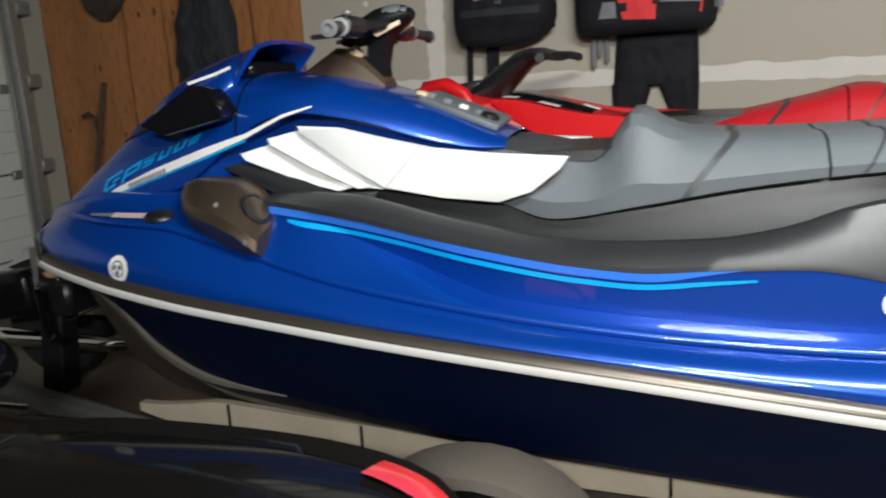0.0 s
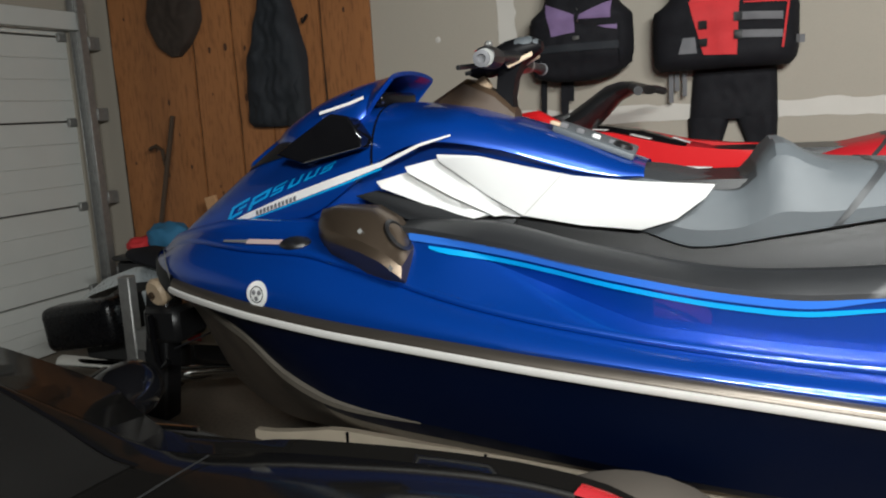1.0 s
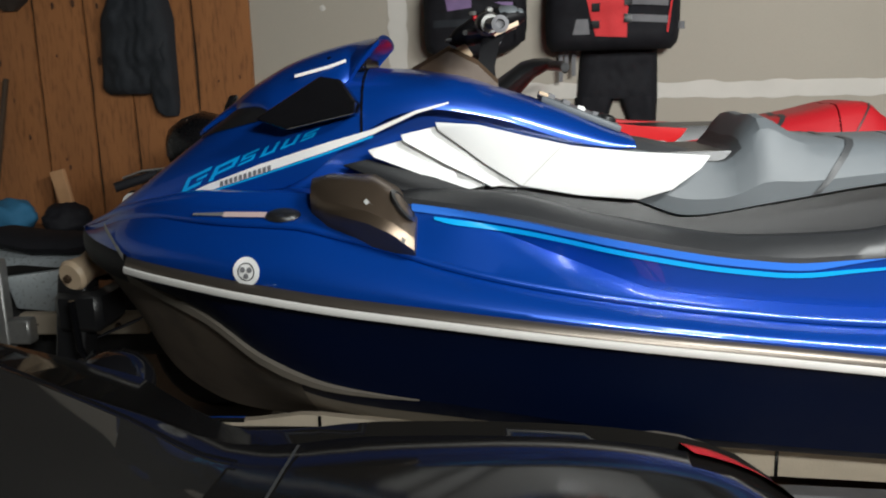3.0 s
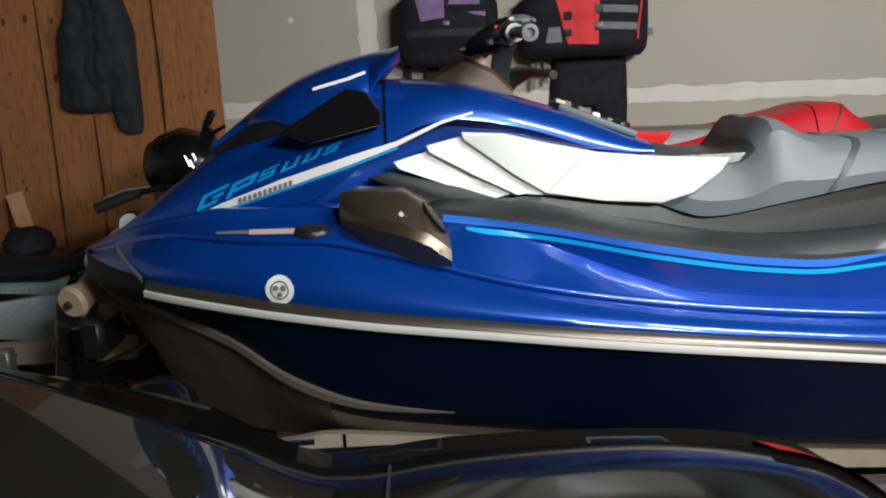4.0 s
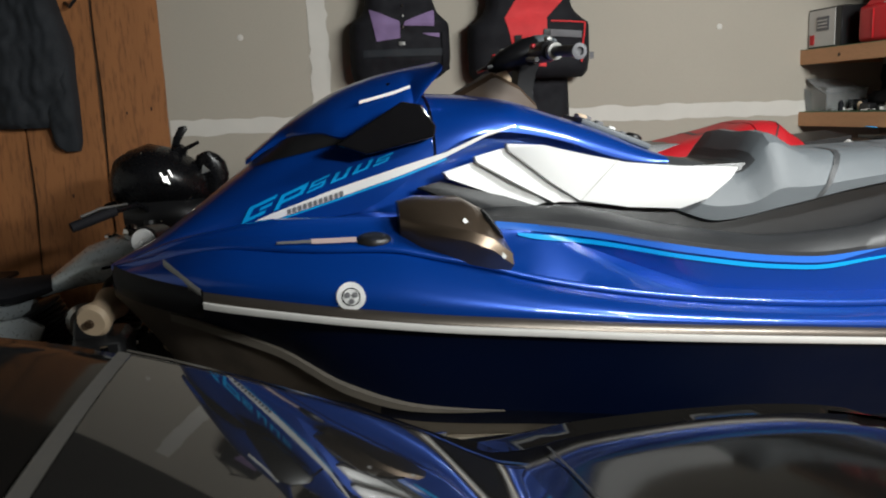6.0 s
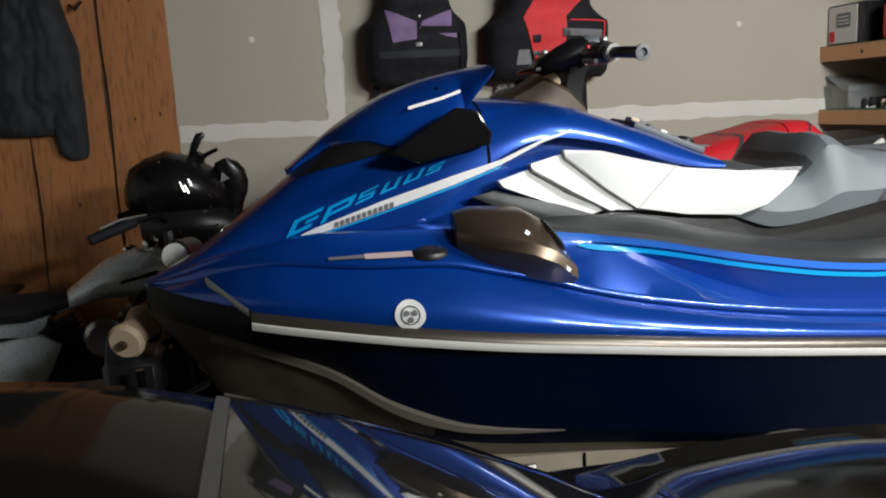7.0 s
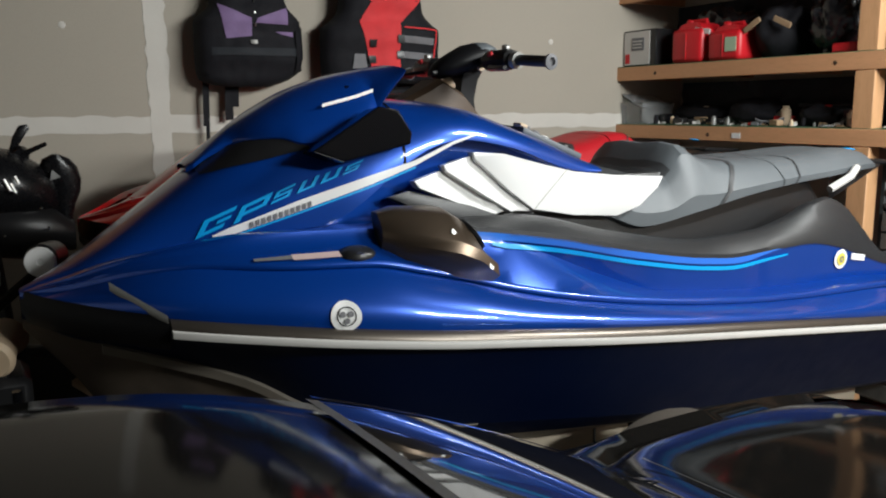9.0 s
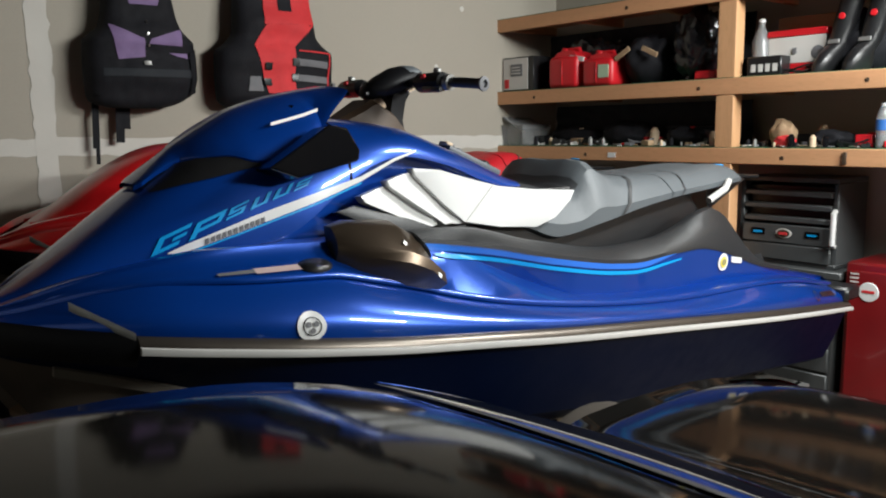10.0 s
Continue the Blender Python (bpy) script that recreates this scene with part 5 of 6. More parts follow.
g = Soft([(1.645, -0.93, -0.68, 0.06), (1.675, -1.04, -0.58, 0.10), (1.72, -1.055, -0.52, 0.12), (1.80, -1.06, -0.49, 0.13), (1.98, -1.055, -0.495, 0.13), (2.00, -1.04, -0.51, 0.12), (2.05, -0.98, -0.56, 0.12), (2.20, -0.95, -0.60, 0.10), (2.34, -0.93, -0.63, 0.07)], Y1 - 0.11, seed=2)
v = thing("life_vest", (-0.77, Y1 - 0.03, 1.66), "black and purple nylon life vest hung on the wall", "life vest", "life vests on the wall")
part("vest_body", g.mesh(), CLOTH_BLACK, v)
part("chest_panel", g.patch((-0.91, 1.885), (-0.78, 1.90), (-0.78, 1.99), (-0.945, 2.06)), CLOTH_PURPLE, v, "faded purple panel")
part("chest_panel", g.patch((-0.76, 1.965), (-0.59, 1.96), (-0.585, 2.05), (-0.75, 1.99)), CLOTH_PURPLE, v, "faded purple panel")
part("chest_panel", g.patch((-0.62, 1.91), (-0.56, 1.90), (-0.56, 1.925), (-0.66, 1.925)), CLOTH_PURPLE, v, "faded purple panel")
part("collar_lining", g.patch((-0.84, 2.16), (-0.70, 2.16), (-0.68, 2.24), (-0.86, 2.24)), CLOTH_PURPLE, v, "faded purple lining")
for i in range(3):
    part("zip_pull", g.patch((-0.765, 1.95 + i * 0.06), (-0.757, 1.95 + i * 0.06), (-0.757, 1.962 + i * 0.06), (-0.765, 1.962 + i * 0.06), 0.010, 3), STEEL, v)
part("side_flap", g.patch((-1.05, 1.72), (-0.99, 1.70), (-0.985, 1.93), (-1.05, 1.97), 0.014), CLOTH_BLACK, v)
part("side_flap", g.patch((-0.55, 1.70), (-0.497, 1.73), (-0.497, 1.96), (-0.545, 1.93), 0.014), CLOTH_BLACK, v)
part("waist_band", g.patch((-1.03, 1.80), (-0.52, 1.80), (-0.52, 1.84), (-1.03, 1.84), 0.009, 14), NAVY, v)
part("buckle", g.patch((-0.79, 1.86), (-0.755, 1.86), (-0.755, 1.88), (-0.79, 1.88), 0.012, 3), STEEL, v)
for x, z0, wd in ((-0.885, 1.47, 0.022), (-0.85, 1.54, 0.018), (-1.0, 1.36, 0.010), (-1.015, 1.44, 0.008)):
    part("strap", box(x - wd, Y1 - 0.07, z0, x + wd, Y1 - 0.066, 1.69, 0.001, (0, 2, 0)), CLOTH_BLACK, v)
for y in (2.34,):
    part("hanger", tube([(-0.95, Y1 - 0.05, 2.36), (-0.78, Y1 - 0.04, 2.42), (-0.78, Y1 - 0.01, 2.46), (-0.61, Y1 - 0.05, 2.36)], 0.006, 6), PLASTIC, v)

g = Soft([(1.66, -0.33, 0.30, 0.06), (1.70, -0.36, 0.335, 0.10), (1.80, -0.365, 0.345, 0.12), (1.96, -0.36, 0.345, 0.12), (1.985, -0.32, 0.31, 0.12), (2.06, -0.26, 0.24, 0.12), (2.20, -0.25, 0.22, 0.10), (2.36, -0.23, 0.20, 0.07)], Y1 - 0.12, seed=5)
v = thing("life_vest", (0.0, Y1 - 0.03, 1.68), "red and black nylon life vest with grey straps", "life vest", "life vests on the wall")
part("vest_body", g.mesh(), CLOTH_BLACK, v)
part("chest_panel", g.patch((-0.10, 1.73), (0.06, 1.72), (0.07, 1.99), (-0.17, 1.99)), CLOTH_RED, v, "red front panel")
part("chest_panel", g.patch((-0.17, 1.99), (0.07, 1.99), (0.20, 2.12), (-0.10, 2.10), 0.0065), CLOTH_RED, v, "red front panel")
part("chest_panel", g.patch((-0.11, 2.10), (0.20, 2.12), (0.19, 2.30), (-0.10, 2.30), 0.007), CLOTH_RED, v, "red front panel")
part("chest_panel", g.patch((-0.02, 2.18), (0.06, 2.18), (0.06, 2.26), (-0.02, 2.26), 0.010), CLOTH_BLACK, v)
for z in (1.80, 1.885):
    part("webbing", g.patch((0.08, z), (0.27, z - 0.012), (0.27, z + 0.025), (0.08, z + 0.037), 0.012), CLOTH_GREY, v, "grey belt webbing")
    part("buckle", g.patch((0.045, z - 0.004), (0.085, z - 0.006), (0.085, z + 0.038), (0.045, z + 0.040), 0.016, 3), PLASTIC, v)
    part("buckle", g.patch((-0.12, z - 0.03), (-0.08, z - 0.03), (-0.08, z + 0.01), (-0.12, z + 0.01), 0.016, 3), PLASTIC, v)
part("piping", g.patch((0.265, 1.74), (0.275, 1.74), (0.30, 1.96), (0.29, 1.96), 0.010), CLOTH_RED, v)
part("piping", g.patch((0.09, 1.965), (0.29, 1.955), (0.29, 1.963), (0.09, 1.973), 0.010), CLOTH_RED, v)
part("side_pad", g.patch((-0.22, 1.74), (-0.13, 1.74), (-0.14, 1.82), (-0.20, 1.82), 0.010), CLOTH_GREY, v)
part("side_pad", g.patch((0.33, 1.76), (0.37, 1.76), (0.37, 1.80), (0.33, 1.80), 0.010), CLOTH_GREY, v)
for x, z0 in ((-0.28, 1.50), (-0.25, 1.56), (-0.21, 1.53)):
    part("strap", box(x - 0.012, Y1 - 0.07, z0, x + 0.012, Y1 - 0.066, 1.72, 0.001), CLOTH_GREY, v)

for ob in [o for o in scene.objects if o.name.startswith("life_vest")]:
    ob.location.x += 0.07 if ob.location.x < -0.4 else 0.045
    turned_room(ob)

# neoprene trousers under the red vest
tro = thing("trousers", (0.09, Y1 - 0.02, 0.72), "black neoprene trousers hung under the red vest", "trousers")
up = Soft([(1.40, -0.135, 0.305, 0.05), (1.60, -0.12, 0.30, 0.055), (1.78, -0.11, 0.29, 0.05)], Y1 - 0.02, seed=7)
part("waist", up.mesh(), CLOTH_BLACK, tro)
for a, b, c, d, sd in ((-0.145, 0.07, -0.15, 0.02, 8), (0.095, 0.305, 0.15, 0.30, 9)):
    lg = Soft([(0.72, c, d, 0.04), (1.20, c + 0.01, d, 0.045), (1.41, a, b, 0.05)], Y1 - 0.02, seed=sd)
    part("leg", lg.mesh(12, 18), CLOTH_BLACK, tro)
tro.location.x -= 0.01
for x in (0.03, 0.12):
    part("drawstring", box(x, Y1 - 0.09, 1.665, x + 0.022, Y1 - 0.083, 1.685, 0.003), WHITE, tro)
turned_room(tro)

# dark jacket and small bag on the plywood
jk = Soft([(1.49, -2.95, -2.52, 0.05), (1.53, -2.985, -2.515, 0.08), (1.70, -2.97, -2.505, 0.10), (1.90, -2.95, -2.50, 0.12), (2.08, -2.88, -2.54, 0.12), (2.30, -2.82, -2.60, 0.09), (2.42, -2.78, -2.66, 0.05)], Y1 - 0.03, 0.03, 11)
jt = thing("jacket", (-2.75, Y1 - 0.03, 1.38), "dark blue-black jacket hung on the plywood wall", "jacket")
part("jacket_body", jk.mesh(), NAVY, jt)
sl = Soft([(1.355, -2.60, -2.52, 0.04), (1.40, -2.655, -2.505, 0.06), (1.60, -2.67, -2.50, 0.08), (1.90, -2.66, -2.51, 0.08), (2.10, -2.64, -2.56, 0.05)], Y1 - 0.035, 0.02, 17)
part("sleeve", sl.mesh(18, 26), NAVY, jt)
part("coat_hook", tube([(-2.52, Y1 - 0.03, 2.16), (-2.48, Y1 - 0.09, 2.13), (-2.44, Y1 - 0.10, 2.17)], 0.009, 8), PLASTIC, jt)
turned_room(jt)
bg = Soft([(2.0, -3.58, -3.50, 0.04), (2.08, -3.68, -3.40, 0.07), (2.26, -3.76, -3.30, 0.08), (2.5, -3.72, -3.32, 0.06)], Y1 - 0.03, 0.02, 13)
turned_room(solo("cloth_bag", bg.mesh(), mat("brown_black_cloth", (0.035, 0.024, 0.018), 0.85, 0, 0.3, 10), "dark brown cloth bag hung on the plywood", "bag"))


# ---- wall shelves ----
SX, SD = 1.755, 0.50
GREEN = mat("green_shelf_mat", (0.06, 0.16, 0.08), 0.9, 0, 0.3, 30, bump=0.3, bump_scale=200)
rack = thing("storage_shelves", (SX, 2.7, 0), "raw pine storage shelves built along the garage wall", "shelves", kind="structure")
for z0, h in ((1.315, 0.085), (1.685, 0.088), (2.18, 0.085)):
    part("fascia", box(SX, 0.5, z0, SX + 0.038, Y1 - 0.004, z0 + h, 0.003), LUMBER, rack, "knotty pine shelf edge")
    part("shelf_board", box(SX + 0.04, 0.5, z0 + h - 0.028, SX + SD, Y1 - 0.004, z0 + h - 0.008, 0.002), LUMBER, rack)
    part("shelf_mat", box(SX + 0.003, 0.5, z0 + h - 0.006, SX + SD, Y1 - 0.006, z0 + h + 0.003, 0.0), GREEN, rack, "thin green shelf mat")
    for y in (1.0, 1.6, 2.2, 2.8, 3.4, 4.0, 4.6):
        part("joist", box(SX + 0.04, y, z0 + 0.002, SX + SD, y + 0.038, z0 + h - 0.03, 0.002), LUMBER, rack)
for y in (2.885, 0.95):
    for a, b in ((0.0, 1.314), (1.402, 1.684), (1.775, 2.179), (2.267, ZC - 0.002)):
        part("post", box(SX + 0.002, y, a, SX + 0.088, y + 0.105, b, 0.003), LUMBER_UP, rack, "pine post")
for z, ys in ((1.725, (4.35, 3.1, 2.2)), (1.35, (3.9, 2.6, 2.05)), (2.22, (3.6,))):
    for y in ys:
        part("knot", turned([(0.012, 0), (0.009, 0.0015)], (SX - 0.0005, y, z), (-1, 0, 0), 10), BRONZE, rack)
part("scrap_label", box(SX - 0.003, 3.66, 1.335, SX - 0.001, 3.72, 1.365, 0.0), WHITE, rack)
part("cleat_block", box(SX - 0.012, 2.27, 1.325, SX - 0.001, 2.29, 1.385, 0.002), BRONZE, rack)

CARD = mat("brown_card", (0.36, 0.24, 0.14), 0.8, 0, 0.15, 8)
PAPER = mat("white_printed_card", (0.62, 0.60, 0.57), 0.6, 0, 0.08, 8)
CLEAR = mat("cloudy_plastic", (0.75, 0.77, 0.78), 0.25, 0, 0.08, 8)
CLEAR.node_tree.nodes["Principled BSDF"].inputs["Transmission Weight"].default_value = 0.75
BIN = mat("black_sack_film", (0.012, 0.012, 0.014), 0.22, 0, 0.3, 10, bump=0.8, bump_scale=14)
T1, T2 = 1.777, 1.404  # tops of the two shelves in view

# carton with a drawn panel
c = thing("carton", (1.95, 4.54, T1), "white and black printed appliance carton on the shelf", "carton")
part("carton_body", box(1.80, 4.40, T1, 2.12, 4.69, T1 + 0.23, 0.004), PLASTIC, c)
part("front_print", box(1.796, 4.45, T1 + 0.01, 1.799, 4.685, T1 + 0.22, 0), PAPER, c, "pale printed face")
part("print_block", box(1.7925, 4.50, T1 + 0.10, 1.795, 4.61, T1 + 0.18, 0), CLOTH_GREY, c)
for i in range(3):
    part("print_bar", box(1.790, 4.515, T1 + 0.115 + i * 0.02, 1.792, 4.60, T1 + 0.122 + i * 0.02, 0), PAPER, c)
part("print_patch", box(1.7925, 4.63, T1 + 0.02, 1.795, 4.67, T1 + 0.08, 0), CLOTH_RED, c)


def jerrycan(y0, y1, h, sticker):
    c = thing("jerrycan", (1.93, (y0 + y1) / 2, T1), "red plastic fuel can on the shelf", "fuel can", "fuel cans")
    ym = (y0 + y1) / 2
    part("can_body", box(1.80, y0, T1, 2.02, y1, T1 + h * 0.80, 0.03, None, 3), RED_PLASTIC, c)
    part("can_shoulder", loft([[(x, y, z) for x, y in ((1.83, y0 + a), (1.99, y0 + a), (1.99, y1 - b), (1.83, y1 - b))] for z, a, b in ((T1 + h * 0.78, 0.02, 0.02), (T1 + h * 0.90, 0.05, 0.06), (T1 + h * 0.94, 0.08, 0.10))], True, True), RED_PLASTIC, c)
    part("handle", tube([(1.91, y0 + 0.05, T1 + h * 0.80), (1.91, y0 + 0.07, T1 + h * 0.99), (1.91, y1 - 0.08, T1 + h * 0.99), (1.91, y1 - 0.05, T1 + h * 0.80)], 0.014, 8), RED_PLASTIC, c)
    part("cap", turned([(0.03, 0), (0.03, 0.03), (0.022, 0.036), (0, 0.036)], (1.91, y1 - 0.06, T1 + h * 0.90), (0, -0.2, 1), 14), RED_PLASTIC, c)
    part("side_rib", box(1.795, ym - 0.004, T1 + 0.02, 1.801, ym + 0.004, T1 + h * 0.7, 0.002), RED_PLASTIC, c)
    if sticker:
        part("can_label", box(1.795, y0 + 0.02, T1 + 0.05, 1.7985, y0 + 0.10, T1 + 0.13, 0), mat("green_white_label", (0.45, 0.60, 0.42), 0.5), c)
    return c


jerrycan(4.02, 4.27, 0.255, False)
jerrycan(3.74, 3.98, 0.215, True)


def sack(name, label, cat, cx, cy, z, w, d, h, m, seed, crinkle=0.0):
    rnd = random.Random(seed)
    bm = bmesh.new()
    bmesh.ops.create_icosphere(bm, subdivisions=4, radius=1)
    for v in bm.verts:
        p = v.co.copy()
        n = 1 + 0.16 * noise.noise(p * 1.7 + Vector((seed, 0, 0))) + 0.07 * noise.noise(p * 5 + Vector((0, seed, 0))) - crinkle * abs(noise.noise(p * 4 + Vector((seed, seed, 0)))) - crinkle * 0.5 * abs(noise.noise(p * 9 + Vector((0, seed, 2))))
        v.co = Vector((cx + p.x * w * n, cy + p.y * d * n, z + max(0.0, (p.z + 0.85) / 1.85) * h * n))
    return solo(name, bm, m, label, cat, smooth=60)


sack("plastic_sack", "shiny black plastic sack on the upper shelf", "sack", 1.99, 3.22, T1, 0.17, 0.20, 0.44, BIN, 4, 0.35)
sack("duffel_bag", "dark duffel bag on the upper shelf", "bag", 2.02, 3.60, T1, 0.18, 0.16, 0.30, CLOTH_BLACK, 7)
sack("plastic_sack", "black plastic sack at the back of the shelf", "sack", 2.08, 4.10, T1, 0.12, 0.30, 0.36, BIN, 9, 0.3)
sack("rag", "bundled dark cloth on the upper shelf", "cloth", 2.05, 2.35, T1, 0.15, 0.16, 0.30, CLOTH_BLACK, 12)
sack("duffel_bag", "dark bag at the back of the upper shelf", "bag", 2.08, 1.7, T1, 0.14, 0.30, 0.34, CLOTH_BLACK, 14)
for y0, a, col in ((3.42, 25, CARD), (3.62, -30, CARD), (3.98, 10, PAPER)):
    solo("card_flap", box(1.82, y0, T1 + 0.17, 1.83, y0 + 0.12, T1 + 0.20, 0.002, (a, 0, 0)), col, "loose strip of torn packing card", "card")
bt = thing("water_bottle", (1.92, 2.83, T1), "empty clear plastic bottle", "bottle")
part("bottle_body", turned([(0.045, 0.0), (0.048, 0.02), (0.045, 0.10), (0.048, 0.18), (0.03, 0.235), (0.016, 0.26), (0.016, 0.285)], (1.93, 2.835, T1 + 0.003), (0, 0, 1), 18), CLEAR, bt)
part("bottle_cap", turned([(0.018, 0), (0.018, 0.018), (0, 0.018)], (1.93, 2.835, T1 + 0.288), (0, 0, 1), 14), WHITE, bt)
bx = thing("carton", (2.0, 2.64, T1), "white carton with red lid band on the shelf", "carton")
part("carton_body", box(1.92, 2.48, T1 + 0.06, 2.15, 2.79, T1 + 0.20, 0.004), PAPER, bx)
part("lid_band", box(1.915, 2.475, T1 + 0.20, 2.155, 2.795, T1 + 0.235, 0.004), RED_PLASTIC, bx, "red lid band")
part("foot_band", box(1.917, 2.477, T1, 2.153, 2.793, T1 + 0.06, 0.004), RED_PLASTIC, bx)
part("print_mark", box(1.912, 2.63, T1 + 0.11, 1.9145, 2.65, T1 + 0.14, 0), CLOTH_GREY, bx)
part("print_ring", turned([(0.035, 0), (0.03, 0.002)], (1.919, 2.52, T1 + 0.11), (-1, 0, 0), 18), CLOTH_GREY, bx)
sb = thing("battery_charger", (1.85, 2.74, T1), "small black boxed charger with pale print", "box")
part("case", box(1.80, 2.65, T1, 1.90, 2.84, T1 + 0.10, 0.006), PLASTIC, sb)
for i in range(4):
    part("print_bar", box(1.797, 2.67 + i * 0.04, T1 + 0.02, 1.799, 2.695 + i * 0.04, T1 + 0.06, 0), PAPER, sb)
solo("tool_case", box(1.80, 3.02, T1, 1.95, 3.16, T1 + 0.05, 0.008), RED_PLASTIC, "small red tool case on the shelf", "tool case")


def boot(y, lean):
    b = thing("boot", (1.92, y, T1), "tall black boot with red dot leaning on the shelf", "boot", "boots on the shelf")
    rows = [(T1, 0.05, 0.11), (T1 + 0.04, 0.055, 0.115), (T1 + 0.09, 0.05, 0.08), (T1 + 0.14, 0.05, 0.055), (T1 + 0.30, 0.058, 0.06), (T1 + 0.36, 0.055, 0.058)]
    part("boot_shaft", loft([[(1.93 + d * math.cos(a) - (0.05 if i < 3 else 0), y + w * math.sin(a) - lean * (z - T1), z) for a in span(0, 2 * math.pi, 15)[:-1]] for i, (z, w, d) in enumerate(rows)], True, True), PLASTIC, b)
    part("ankle_dot", turned([(0.017, 0), (0.014, 0.005), (0, 0.006)], (1.868, y - lean * 0.27, T1 + 0.27), (-1, 0, 0), 12), RED_PLASTIC, b)
    part("buckle", box(1.862, y - 0.03 - lean * 0.15, T1 + 0.14, 1.868, y + 0.03 - lean * 0.15, T1 + 0.16, 0.002), GALV, b)
    return b


boot(2.46, 0.28)
boot(2.31, 0.28)
# lower shelf
tb = thing("storage_tub", (1.95, 4.60, T2), "cloudy clear plastic tub with odds and ends", "tub")
part("tub_wall", loft([[(x, y, z) for x, y in ((1.80 - a, 4.50 - a), (2.05 + a, 4.50 - a), (2.05 + a, 4.69), (1.80 - a, 4.69))] for z, a in ((T2 + 0.002, 0.0), (T2 + 0.13, 0.018), (T2 + 0.14, 0.026))], True, False), CLEAR, tb)
part("tub_base", box(1.80, 4.50, T2, 2.05, 4.69, T2 + 0.004, 0), CLEAR, tb)
part("tub_lid", box(1.79, 4.52, T2 + 0.15, 2.06, 4.70, T2 + 0.162, 0.004, (25, 0, 0)), CLEAR, tb)
rnd = random.Random(21)
MIX = [CLOTH_GREY, PLASTIC, GALV, PAPER, CARD, GLOSS, STEEL, RED_PLASTIC, CLOTH_BLACK, PLASTIC, GLOSS, TAN]
KINDS = (("small_part", "loose small hardware on the shelf mat", "hardware"), ("small_box", "small worn box on the shelf", "box"), ("small_can", "small metal can on the shelf", "can"))
for i in range(120):
    y = rnd.uniform(2.0, 4.46)
    if 2.86 < y < 3.01:
        continue
    x = 1.79 + 0.33 * rnd.random() ** 1.6
    m = MIX[i % len(MIX)]
    k = i % 3
    sz = rnd.uniform(0.012, 0.035) if x < 1.9 else rnd.uniform(0.03, 0.065)
    nm, lb, ct = KINDS[k]
    if k == 0:
        bm = merge(box(x, y, T2 + 0.003, x + sz * 0.6, y + sz * 1.4, T2 + 0.003 + sz * 0.6, 0.003, (0, 0, rnd.uniform(-60, 60))), turned([(sz * 0.3, 0), (sz * 0.35, sz * 0.2), (0.0, sz * 0.3)], (x + 0.01, y + 0.01, T2 + 0.003 + sz * 0.5), (0, 0.3, 1), 8))
    elif k == 1:
        bm = box(x, y, T2 + 0.003, x + sz * 1.5, y + sz * 2.2, T2 + 0.003 + sz * 1.1, 0.004, (0, 0, rnd.uniform(-25, 25)))
    else:
        bm = turned([(sz * 0.5, 0), (sz * 0.52, 0.004), (sz * 0.5, sz * 1.5), (sz * 0.3, sz * 1.7), (sz * 0.3, sz * 1.9), (0, sz * 1.92)], (x, y, T2 + 0.003), (0, 0, 1), 14)
    solo(nm, bm, m, lb, ct, "clutter on the lower shelf")
sack("paper_bag", "crumpled brown paper bag with red print", "bag", 1.88, 2.66, T2, 0.05, 0.07, 0.14, CARD, 31)
sack("crisp_packet", "crumpled red foil packet", "packet", 1.82, 2.62, T2, 0.03, 0.06, 0.06, CLOTH_RED, 33)
sack("tool_pouch", "dark tool pouch on the lower shelf", "pouch", 1.90, 2.42, T2, 0.07, 0.11, 0.09, CLOTH_BLACK, 35)
sack("tool_pouch", "dark tool pouch on the lower shelf", "pouch", 1.95, 3.28, T2, 0.09, 0.13, 0.12, CLOTH_BLACK, 37)
sack("cable_coil", "dark coil of cable on the shelf", "cable", 2.0, 3.75, T2, 0.10, 0.20, 0.15, CLOTH_BLACK, 39)
sack("rag", "dark rag bundle on the lower shelf", "cloth", 2.05, 4.2, T2, 0.10, 0.22, 0.13, CLOTH_BLACK, 41)
solo("small_box", box(1.83, 2.19, T2 + 0.003, 1.93, 2.27, T2 + 0.065, 0.004), RED_PLASTIC, "small red box on the lower shelf", "box")
b2 = thing("water_bottle", (1.83, 2.14, T2), "clear water bottle with a blue label", "bottle")
part("bottle_body", turned([(0.03, 0.0), (0.032, 0.02), (0.03, 0.07), (0.032, 0.14), (0.02, 0.18), (0.012, 0.195)], (1.83, 2.145, T2 + 0.003), (0, 0, 1), 18), CLEAR, b2)
part("bottle_label", turned([(0.0325, 0), (0.0325, 0.05)], (1.83, 2.145, T2 + 0.085), (0, 0, 1), 18), mat("blue_label", (0.03, 0.13, 0.40), 0.4), b2)
part("bottle_cap", turned([(0.014, 0), (0.014, 0.016), (0, 0.016)], (1.83, 2.145, T2 + 0.198), (0, 0, 1), 14), WHITE, b2)

